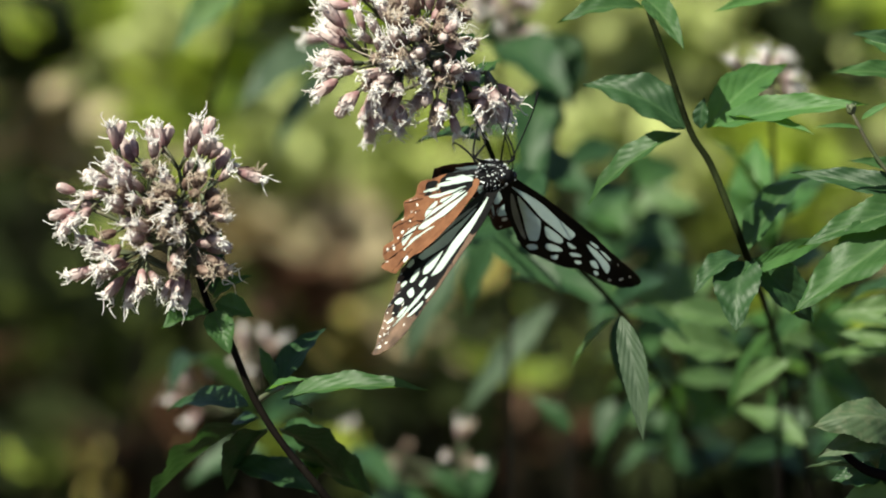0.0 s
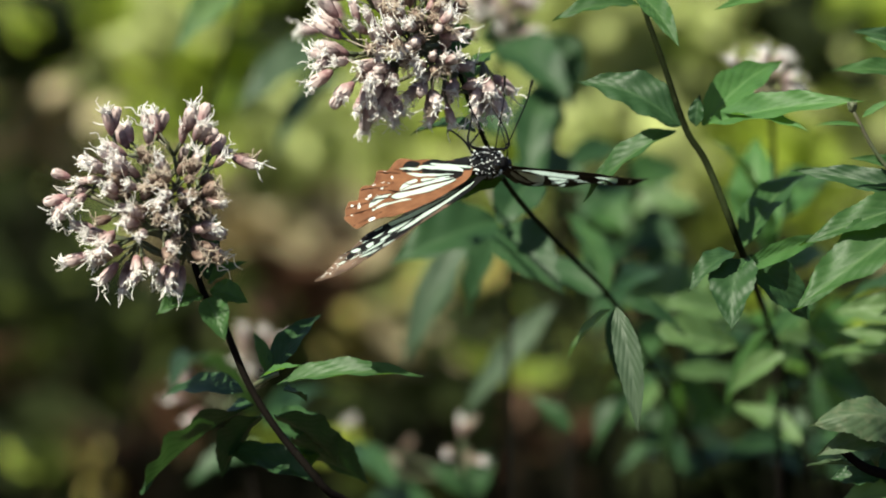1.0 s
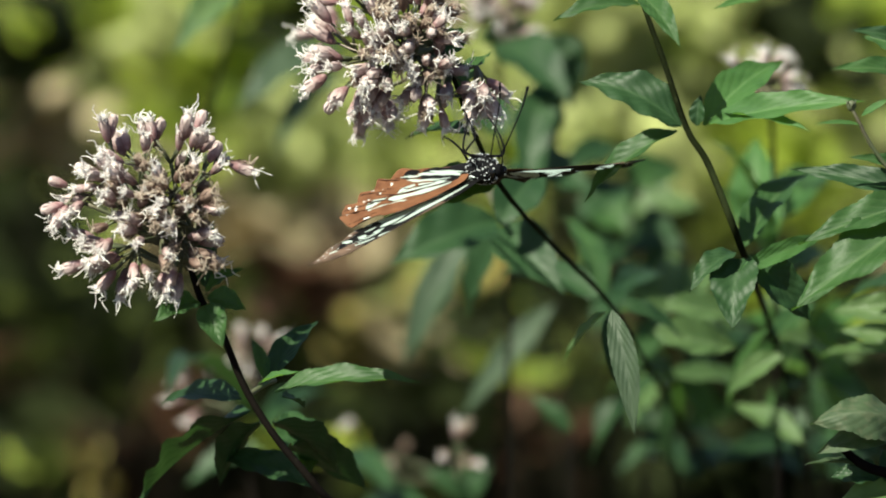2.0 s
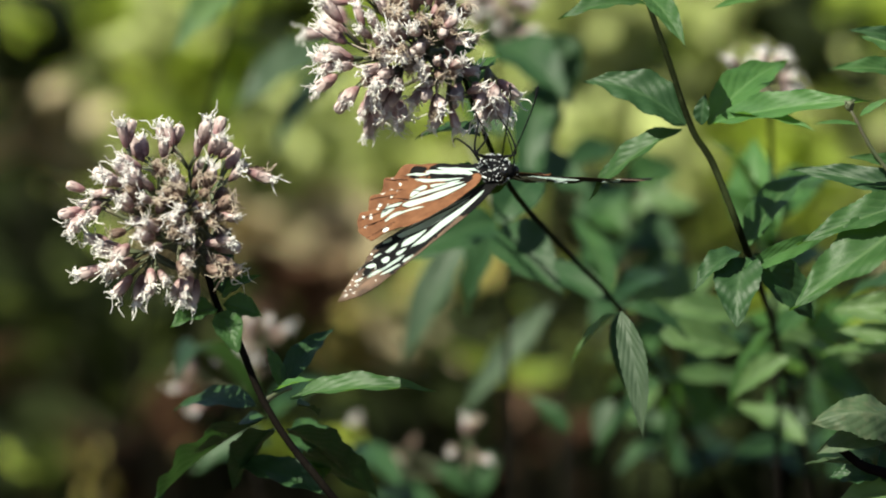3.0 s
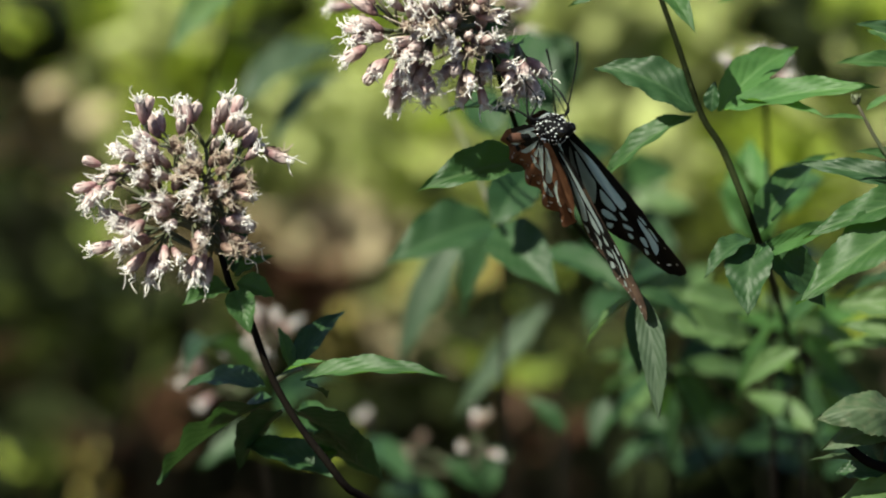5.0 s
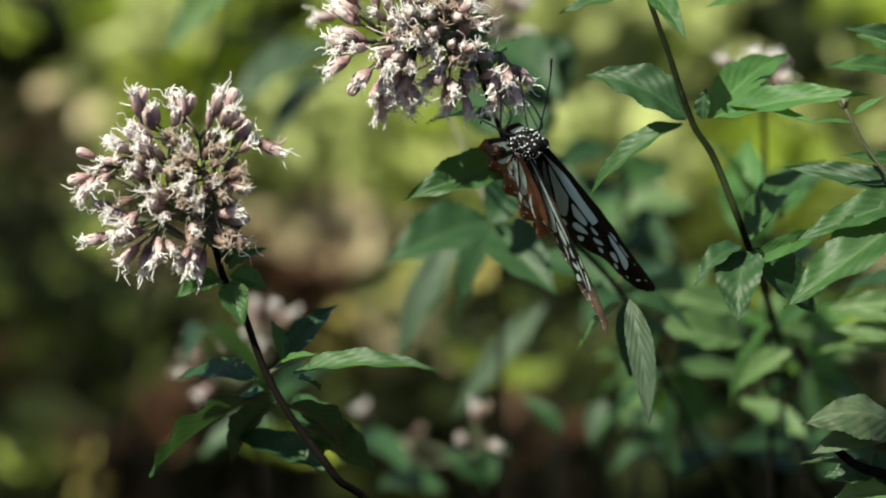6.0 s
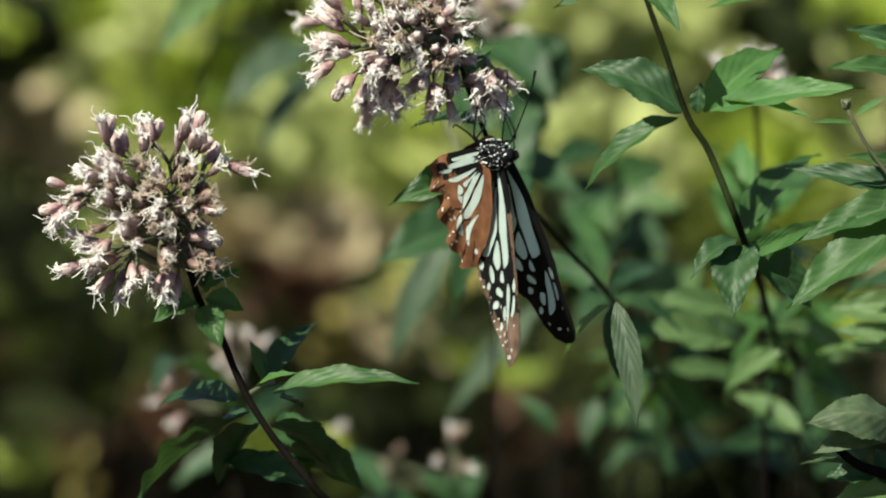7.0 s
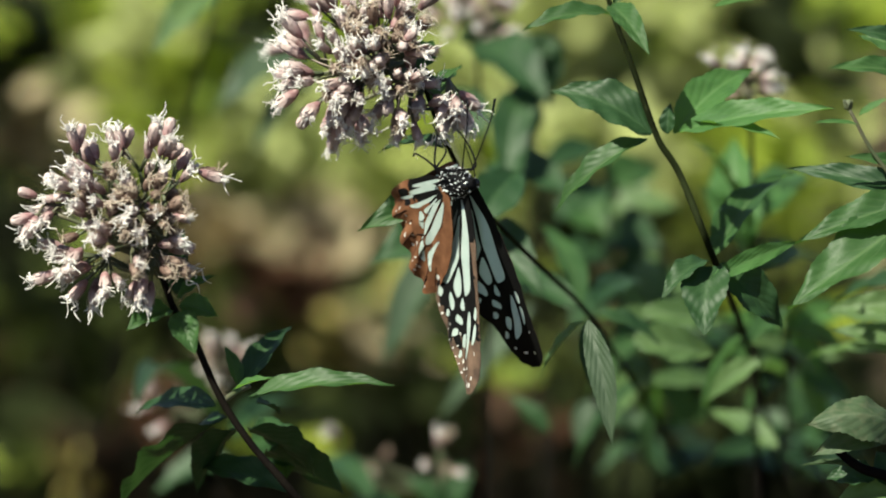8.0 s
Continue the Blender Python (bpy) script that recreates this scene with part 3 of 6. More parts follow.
undergrowth("dim_green_herbs", "dull green herb leaves, dimmed in colour to look shaded", "undergrowth", UNDER_DIM_GREEN, [
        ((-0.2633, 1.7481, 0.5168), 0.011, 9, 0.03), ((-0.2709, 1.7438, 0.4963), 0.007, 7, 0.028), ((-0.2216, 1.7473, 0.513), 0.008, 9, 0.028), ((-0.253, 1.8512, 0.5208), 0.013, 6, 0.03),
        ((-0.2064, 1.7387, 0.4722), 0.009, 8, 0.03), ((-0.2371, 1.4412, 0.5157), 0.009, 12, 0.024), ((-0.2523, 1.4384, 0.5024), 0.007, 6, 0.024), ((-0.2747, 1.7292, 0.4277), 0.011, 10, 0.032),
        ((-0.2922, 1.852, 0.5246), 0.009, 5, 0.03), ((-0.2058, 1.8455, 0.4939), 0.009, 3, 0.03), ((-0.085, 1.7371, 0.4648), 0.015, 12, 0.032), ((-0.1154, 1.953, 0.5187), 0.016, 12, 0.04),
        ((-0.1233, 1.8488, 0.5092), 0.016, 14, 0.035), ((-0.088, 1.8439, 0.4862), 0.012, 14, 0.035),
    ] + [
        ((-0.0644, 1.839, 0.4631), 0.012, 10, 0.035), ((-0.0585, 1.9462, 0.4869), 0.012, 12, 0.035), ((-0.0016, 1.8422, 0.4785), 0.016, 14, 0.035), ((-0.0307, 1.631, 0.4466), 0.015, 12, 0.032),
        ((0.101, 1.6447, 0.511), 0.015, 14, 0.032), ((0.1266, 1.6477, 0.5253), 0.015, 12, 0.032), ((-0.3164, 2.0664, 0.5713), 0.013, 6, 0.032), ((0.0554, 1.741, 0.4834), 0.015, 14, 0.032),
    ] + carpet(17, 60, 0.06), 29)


# ---- flower heads ----
def floret_meshes(seed, dry):
    """Bracts and styles of one small flower head, along +z from its foot."""
    rnd = random.Random(seed)
    length, r = (rnd.uniform(0.0046, 0.0058), rnd.uniform(0.00105, 0.00135)) if not dry else (rnd.uniform(0.0040, 0.0048), rnd.uniform(0.0011, 0.0014))
    bm = bmesh.new()
    sides = 10
    rings = []
    for s, k in ((0.0, 0.28), (0.12, 0.62), (0.35, 0.92), (0.6, 1.0), (0.82, 0.9), (0.95, 0.72), (1.0, 0.5)):
        rings.append([bm.verts.new((math.cos(a) * r * k * (1.07 if j % 2 else 0.92), math.sin(a) * r * k * (1.07 if j % 2 else 0.92),
                                    s * length + (0.0004 if j % 2 and s > 0.8 else 0))) for j, a in enumerate(math.tau * (j + 0.3 * s) / sides for j in range(sides))])
    for a, b in zip(rings, rings[1:]):
        for j in range(sides):
            bm.faces.new((a[j], a[(j + 1) % sides], b[(j + 1) % sides], b[j]))
    bm.faces.new(rings[0][::-1])
    bm.faces.new(rings[-1])
    # overlapping bracts in three tiers, the lowest short
    for tier, (ring, ln) in enumerate(((1, 0.34), (2, 0.42), (3, 0.46))):
        for k in range(5):
            j = (2 * k + tier) % sides
            p, q = rings[ring][j], rings[ring][(j + 1) % sides]
            mid = (p.co + q.co) * 0.5
            d = Vector((mid.x, mid.y, 0)).normalized()
            e = Vector((-d.y, d.x, 0)) * r * 0.40
            out, up = d * r * rnd.uniform(0.10, 0.24), Vector((0, 0, length * ln * rnd.uniform(0.8, 1.15)))
            bm.faces.new((p, q, bm.verts.new(mid + out + up * 0.6 + e), bm.verts.new(mid + out * 0.6 + up), bm.verts.new(mid + out + up * 0.6 - e)))
    bract = bpy.data.meshes.new("floret")
    bm.to_mesh(bract)
    bm.free()
    bract.materials.append(BRACT_DRY if dry else BRACT)
    bract.shade_smooth()
    bm = bmesh.new()
    for k in range(rnd.randint(12, 17) if not dry else rnd.randint(14, 20)):
        a = rnd.uniform(0, math.tau)
        d = Vector((math.cos(a), math.sin(a), 0))
        q = d * r * rnd.uniform(0.1, 0.6) + Vector((0, 0, length * 0.94))
        ln = rnd.choice((0.0014, 0.0019, 0.0025, 0.0031, 0.0040)) * rnd.uniform(0.8, 1.2) if not dry else rnd.uniform(0.0008, 0.0022)
        out = rnd.uniform(0.1, 1.3)
        axis = (Vector((0, 0, 1)) + d * out * 0.8).normalized()
        hook = Vector((rnd.gauss(0, 1), rnd.gauss(0, 1), rnd.gauss(-0.2, 0.7))) * ln * (0.22 if not dry else 0.8)
        wave = Vector((rnd.gauss(0, 1), rnd.gauss(0, 1), rnd.gauss(0, 0.4))) * ln * 0.12
        line = smooth_line([q, q + axis * ln * 0.35 + wave, q + axis * ln * 0.7 - wave * 0.6 + hook * 0.3, q + axis * ln * 0.9 + hook], 3)
        w = rnd.uniform(0.00010, 0.00015)
        tube(bm, line, [w * 1.3, w, w, w * 0.7], 4)
        if k < 5 and not dry:
            tip = q + (axis * 0.5 + Vector((0, 0, 0.5))) * rnd.uniform(0.0007, 0.0014)
            tube(bm, [q - Vector((0, 0, 0.0012)), q.lerp(tip, 0.6), tip], [0.00022, 0.00026, 0.00032], 5)
            for j in range(5):
                c = math.tau * j / 5 + a
                tube(bm, [tip, tip + Vector((math.cos(c), math.sin(c), 0.5)) * 0.0007], [0.00012, 0.00004], 3)
    style = bpy.data.meshes.new("style_tuft")
    bm.to_mesh(style)
    bm.free()
    style.materials.append(THREAD_DRY if dry else THREAD)
    style.shade_smooth()
    return bract, style


FRESH_FLORETS = [floret_meshes(i, False) for i in range(9)]
DRY_FLORETS = [floret_meshes(50 + i, True) for i in range(5)]


def put_floret(plant, foot, aim, rnd, dry=False, size=1.0):
    bract, style = rnd.choice(DRY_FLORETS if dry else FRESH_FLORETS)
    ob = new("floret", bract)
    ob.parent = plant
    ob["label"] = "withered brown floret" if dry else "pink floret with white threads"
    turn = Vector(aim).to_track_quat("Z", "Y").to_matrix().to_4x4() @ Matrix.Rotation(rnd.uniform(0, 6.28), 4, "Z")
    ob.matrix_basis = Matrix.Translation(Vector(foot) - plant.location) @ turn @ Matrix.Diagonal((size, size, size * rnd.uniform(0.9, 1.15), 1))
    if dry or rnd.random() < 0.84:
        st = tagged(new("style_tuft", style), "" if dry else "curled white threads", kind="stuff")
        st.parent = ob


def flower_head(plant, fork, groups, seed, size=1.0, wither=1.0):
    """Sprays of florets. Each: centre, aim, number, spread, share of withered ones."""
    rnd = random.Random(seed)
    fork = Vector(fork)
    for centre, aim, count, spread, dry in groups:
        bm = bmesh.new()
        centre, aim = Vector(centre), Vector(aim).normalized()
        knot = centre - aim * 0.008
        mid = fork.lerp(knot, 0.55) + Vector((rnd.gauss(0, 1), rnd.gauss(0, 1), rnd.gauss(0, 1))) * 0.0015
        tube(bm, smooth_line([fork, mid, knot], 5), [0.0008, 0.0006, 0.0005], 6)
        for i in range(max(1, round(count * 0.95))):
            o = Vector((rnd.gauss(0, 1), rnd.gauss(0, 1), rnd.gauss(0, 1)))
            o -= aim * o.dot(aim) * 0.55
            o = o.normalized() * rnd.uniform(0.35, 1.0) * spread
            way = (aim * 0.9 + o / max(spread, 1e-6) * 0.75 + Vector((rnd.gauss(0, 1), rnd.gauss(0, 1), rnd.gauss(0, 1))) * 0.16).normalized()
            foot = centre + o - aim * 0.0028
            tube(bm, [knot, knot.lerp(foot, 0.5) + aim * 0.0004, foot + way * 0.0004], [0.0005, 0.00035, 0.00032], 5)
            put_floret(plant, foot, way, rnd, rnd.random() < dry * wither, size * rnd.uniform(0.85, 1.15))
        part("flower_stalk", bm, TWIG, plant)


# ---- the flowering stem with the round head ----
def round_headed_stem():
    p = thing("flowering_stem", (0.06, 0.0, 0), "dark purple stem carrying a round mauve flower head with white threads", "wildflower", "flowering stems")
    stalk(p, [(-0.06, 0.0045, 0.9421), (-0.0571, 0.0008, 0.9347), (-0.0523, -0.0046, 0.9285), (-0.0465, -0.0074, 0.915), (-0.0392, -0.0099, 0.9035), (-0.0284, -0.0127, 0.8904), (-0.0131, -0.0076, 0.8662), (0.0163, -0.0231, 0.745), (0.06, 0.0, 0.35), (0.06, 0.0, -0.03)],
          [0.0008, 0.0009, 0.0009, 0.0009, 0.0010, 0.0011, 0.0016, 0.0024])
    flower_head(p, (-0.06, 0.0048, 0.9437), [
        ((-0.0823, 0.0055, 0.9761), (-0.50, -0.03, 0.82), 2, 0.003, 0), ((-0.0721, 0.0054, 0.9755), (-0.10, -0.09, 1.04), 6, 0.006, 0), ((-0.0638, 0.0057, 0.9766), (0.10, 0.01, 1.02), 6, 0.006, 0), ((-0.0572, 0.0051, 0.9739), (0.50, -0.03, 0.82), 4, 0.005, 0),
        ((-0.0533, 0.004, 0.9688), (0.60, 0.03, 0.61), 3, 0.004, 0), ((-0.0505, 0.0072, 0.9648), (0.60, -0.12, -0.59), 2, 0.003, .5), ((-0.0933, 0.0022, 0.9601), (-1.00, -0.08, 0.12), 2, 0.002, 0), ((-0.0928, 0.0014, 0.9566), (-0.70, -0.36, -0.74), 2, 0.002, 0),
        ((-0.0817, 0, 0.9691), (-0.70, -0.29, 0.57), 8, 0.006, .1),
    ] + [
        ((-0.09, 0.0023, 0.9607), (-0.90, -0.34, -0.13), 4, 0.004, 0), ((-0.073, -0.0064, 0.968), (-0.20, -0.89, 0.60), 8, 0.006, .4), ((-0.0659, -0.0117, 0.9621), (0.00, -0.96, 0.31), 10, 0.007, .8), ((-0.0793, -0.0064, 0.9582), (-0.50, -0.78, 0.17), 6, 0.006, .3),
        ((-0.0575, -0.0036, 0.9619), (0.50, -0.64, 0.34), 6, 0.005, .4), ((-0.0823, -0.0008, 0.9464), (-0.80, -0.45, -0.21), 9, 0.006, 0), ((-0.0762, -0.0016, 0.9423), (-0.40, -0.56, -0.70), 5, 0.004, 0), ((-0.0673, -0.0137, 0.9528), (-0.10, -1.02, 0.01), 8, 0.006, .7),
        ((-0.0599, -0.012, 0.951), (0.30, -0.94, -0.11), 8, 0.006, .6),
    ] + [
        ((-0.0547, -0.0003, 0.9488), (0.80, -0.34, -0.13), 3, 0.004, 0), ((-0.0724, -0.0022, 0.9396), (0.00, -0.40, -0.94), 1, 0.001, 0), ((-0.0666, -0.0019, 0.9412), (-0.40, -0.36, -0.74), 1, 0.001, 0), ((-0.0607, -0.0076, 0.9433), (0.10, -0.68, -0.78), 3, 0.004, 0),
        ((-0.0672, 0.0099, 0.9679), (0.00, -0.13, 0.84), 5, 0.006, .3), ((-0.0726, -0.0103, 0.959), (-0.20, -0.96, 0.31), 7, 0.006, .5), ((-0.0609, -0.0107, 0.9573), (0.30, -0.98, 0.21), 7, 0.006, .5), ((-0.0632, -0.0066, 0.9669), (0.10, -0.80, 0.58), 6, 0.006, .5),
    ], 3)
    leaf(p, (-0.0579, 0.0009, 0.9349), (-0.0685, -0.0079, 0.9319), 0.0078, GREEN, -5, .08, .3, 7, 1)
    leaf(p, (-0.0561, -0.0032, 0.935), (-0.0516, -0.0113, 0.9259), 0.0072, GREEN, 0, .10, .3, 7, 2)
    leaf(p, (-0.0559, -0.0009, 0.9362), (-0.0463, -0.0015, 0.9332), 0.0060, GREEN, 10, .12, .3, 6, 3)
    leaf(p, (-0.0564, 0.0034, 0.9369), (-0.0466, 0.0026, 0.9428), 0.0056, GREEN, -10, .08, .25, 6, 4)
    leaf(p, (-0.0568, 0.0055, 0.9376), (-0.0549, 0.0147, 0.952), 0.0062, DEEP, 0, .08, .25, 7, 5)
    # side shoot
    stalk(p, [(-0.0458, -0.0078, 0.9134), (-0.0422, -0.0014, 0.9144), (-0.0396, 0.0027, 0.9145)], [0.0008, 0.0006], TWIG, "side_shoot")
    leaf(p, (-0.0395, 0.0002, 0.9123), (-0.0036, -0.0071, 0.9164), 0.0082, GREEN, -14, .07, .3, 15, 6)
    leaf(p, (-0.0408, 0.0046, 0.914), (-0.029, 0.0253, 0.9247), 0.0075, DEEP, 0, .05, .25, 12, 7)
    leaf(p, (-0.0422, 0.0046, 0.914), (-0.0459, 0.0146, 0.9223), 0.0040, GREEN, 20, .05, .3, 8, 8)
    leaf(p, (-0.0436, -0.0014, 0.9144), (-0.0329, -0.0086, 0.9193), 0.0036, FRESH, -20, .06, .3, 8, 9)
    leaf(p, (-0.0383, 0.0115, 0.908), (-0.033, 0.0206, 0.9028), 0.0046, DEEP, 0, .05, .3, 8, 10)
    leaf(p, (-0.0484, 0.0114, 0.9074), (-0.0707, 0.0403, 0.899), 0.0080, DEEP, 0, .06, .25, 12, 11)
    leaf(p, (-0.0466, 0.0205, 0.9019), (-0.0762, 0.0352, 0.8752), 0.0215, DEEP, 50, .05, .2, 16, 12)
    leaf(p, (-0.0446, 0.0199, 0.8994), (-0.0556, 0.036, 0.8788), 0.0110, DEEP, 60, .06, .3, 12, 13)
    leaf(p, (-0.031, 0.0166, 0.8836), (-0.0568, 0.0375, 0.8859), 0.0095, DEEP, 10, .06, .25, 12, 14)
    leaf(p, (-0.0324, 0.0366, 0.8817), (-0.0393, 0.069, 0.8898), 0.0120, GREEN, 10, .06, .25, 12, 17)
    leaf(p, (-0.0404, 0.0199, 0.8994), (-0.0252, 0.0366, 0.8817), 0.0120, DEEP, -60, .05, .25, 12, 15)
    leaf(p, (-0.0364, 0.0284, 0.8913), (-0.0181, 0.0454, 0.8748), 0.0130, DEEP, -65, .05, .25, 12, 16)
    return p


# ---- the stem on which the butterfly feeds ----
def feeding_stem():
    p = thing("flowering_stem", (0.13, 0.03, 0), "dark leaning stem with a drooping pale mauve flower head", "wildflower", "flowering stems")
    stalk(p, [(0.0031, 0.0358, 0.9932), (0.006, 0.0357, 0.9832), (0.0094, 0.0357, 0.9738), (0.0175, 0.0530, 0.9536), (0.0325, 0.0950, 0.9284), (0.0482, 0.1330, 0.9048), (0.0655, 0.2300, 0.8600), (0.0850, 0.300, 0.8150), (0.1063, 0.2705, 0.7797), (0.1017, -0.0138, 0.741), (0.13, 0.03, 0.35), (0.13, 0.03, -0.03)],
          [0.0006, 0.0006, 0.0007, 0.0007, 0.0008, 0.0009, 0.0012, 0.0024], STEM_OLIVE)
    flower_head(p, (0.0027, 0.0356, 0.9924), [
        ((-0.0300, 0.1298, 0.9837), (-0.80, 0.06, 0.29), 3, 0.005, .2), ((-0.0260, 0.1309, 0.9885), (-0.60, 0.15, 0.68), 3, 0.005, .2), ((-0.0241, 0.0257, 0.9988), (-0.60, -0.17, 0.65), 4, 0.005, .1), ((-0.0162, 0.0205, 1.003), (-0.40, -0.36, 0.69), 6, 0.006, .5),
        ((-0.0058, 0.0167, 1.0045), (0.00, -0.56, 0.73), 10, 0.007, .9), ((0.0022, 0.0204, 1.0025), (0.50, -0.50, 0.52), 6, 0.006, .7), ((-0.0275, 0.0243, 0.992), (-0.90, -0.29, 0.06), 6, 0.006, 0), ((-0.02, 0.0164, 0.9933), (-0.40, -0.78, 0.17), 7, 0.006, .3),
        ((-0.0114, 0.014, 0.992), (-0.20, -0.98, 0.21), 8, 0.006, .2),
    ] + [
        ((-0.0011, 0.0133, 0.9885), (0.10, -1.02, 0.01), 7, 0.006, .6), ((-0.0117, 0.0189, 0.9858), (-0.20, -0.71, -0.46), 6, 0.005, 0), ((-0.0213, 0.022, 0.9813), (-0.40, -0.48, -0.82), 6, 0.006, 0), ((-0.016, 0.0429, 0.9739), (-0.10, -0.31, -0.96), 7, 0.006, .1),
        ((-0.0014, 0.0222, 0.9824), (-0.10, -0.66, -0.68), 5, 0.005, .1), ((0.0015, 0.0211, 0.9769), (0.00, -0.31, -0.96), 2, 0.002, 0), ((0.0094, 0.0229, 0.9846), (0.80, -0.23, 0.30), 3, 0.003, 0), ((0.0148, 0.0223, 0.9829), (0.45, -0.27, -0.81), 9, 0.005, 0),
        ((0.0047, 0.02, 0.9913), (0.40, -0.74, 0.36), 4, 0.004, .6),
    ] + [
        ((-0.0118, 0.0281, 1.0101), (-0.30, -0.11, 0.94), 8, 0.008, .3), ((-0.0006, 0.0282, 1.0106), (0.20, -0.11, 0.94), 8, 0.008, .3), ((-0.0204, 0.0377, 1.0072), (-0.60, -0.05, 0.73), 6, 0.006, .1), ((-0.0068, 0.0142, 0.9976), (0.00, -0.96, 0.31), 8, 0.007, .5),
        ((-0.0131, 0.0164, 0.9983), (-0.20, -0.94, 0.40), 7, 0.007, .4), ((-0.0025, 0.0156, 0.9945), (0.20, -0.98, 0.21), 6, 0.006, .5), ((0.0076, 0.0236, 0.9841), (0.30, -0.69, -0.36), 3, 0.003, .2),
    ], 4, 1.05, 0.55)
    leaf(p, (0.0074, 0.0353, 0.9815), (0.0149, 0.0492, 0.989), 0.0070, GREEN, -20, .06, .25, 10, 20)
    leaf(p, (0.0039, 0.0293, 0.9914), (0.0077, 0.0406, 0.9967), 0.0060, GREEN, 20, .06, .25, 10, 21)
    leaf(p, (0.0165, 0.0365, 0.9584), (-0.0124, 0.0229, 0.9519), 0.0115, GREEN, -10, .08, .3, 15, 22)
    leaf(p, (0.0094, 0.035, 0.9703), (-0.0071, 0.0545, 0.9659), 0.0062, DEEP, 20, .06, .3, 12, 23)
    leaf(p, (0.0442, 0.01, 0.9309), (0.0494, -0.002, 0.9013), 0.0068, DUSK, 6, .05, .22, 13, 25)
    leaf(p, (0.0464, 0.075, 0.9156), (0.0482, 0.07, 0.8957), 0.0080, DEEP, -12, .07, .3, 13, 24)
    leaf(p, (0.0451, 0.0648, 0.918), (0.0333, 0.0715, 0.9015), 0.0051, PALE, 20, .06, .3, 12, 26)
    leaf(p, *behind(((0.0471, 0.07, 0.9186), (0.0652, 0.073, 0.9085)), 1.08), 0.0072, DEEP, -10, .1, .3, 12, 27)
    leaf(p, *behind(((0.0494, 0.0941, 0.9116), (0.0819, 0.1318, 0.8968)), 1.08), 0.0078, PALE, 10, .07, .25, 14, 28)
    leaf(p, *behind(((0.0452, 0.0848, 0.916), (0.0176, 0.1157, 0.9174)), 1.08), 0.0092, DEEP, 0, .08, .25, 14, 29)
    leaf(p, *behind(((0.0456, 0.1144, 0.9109), (0.0357, 0.1581, 0.9244)), 1.08), 0.0083, GREEN, 20, .05, .25, 12, 30)
    leaf(p, *behind(((0.0481, 0.1145, 0.9116), (0.0648, 0.1545, 0.9075)), 1.08), 0.0089, DEEP, 20, .06, .25, 12, 31)
    leaf(p, *behind(((0.0642, 0.1683, 0.8759), (0.0442, 0.1823, 0.8457)), 1.08), 0.0078, DEEP, 10, .06, .25, 14, 32)
    leaf(p, *behind(((0.0652, 0.168, 0.8747), (0.0933, 0.1871, 0.8683)), 1.08), 0.0086, PALE, 0, .06, .25, 14, 33)
    leaf(p, *behind(((0.0686, 0.1868, 0.8666), (0.0697, 0.2006, 0.8356)), 1.08), 0.0070, DEEP, 20, .06, .25, 12, 34)
    leaf(p, *behind(((0.0834, 0.1824, 0.846), (0.1117, 0.222, 0.8403)), 1.08), 0.0089, DEEP, 20, .06, .25, 12, 35)
    leaf(p, (0.0622, 0.17, 0.8879), (0.0873, 0.175, 0.8817), 0.0114, PALE, 0, .08, .28, 13, 36, facing=TOWARDS_PATH)
    leaf(p, (0.0655, 0.18, 0.8939), (0.0912, 0.185, 0.8882), 0.0082, PALE, 0, .08, .28, 13, 37, facing=TOWARDS_PATH)
    leaf(p, (0.0992, 0.165, 0.8821), (0.0836, 0.17, 0.8685), 0.0074, PALE, 0, .08, .28, 13, 38, facing=TOWARDS_PATH)
    return p


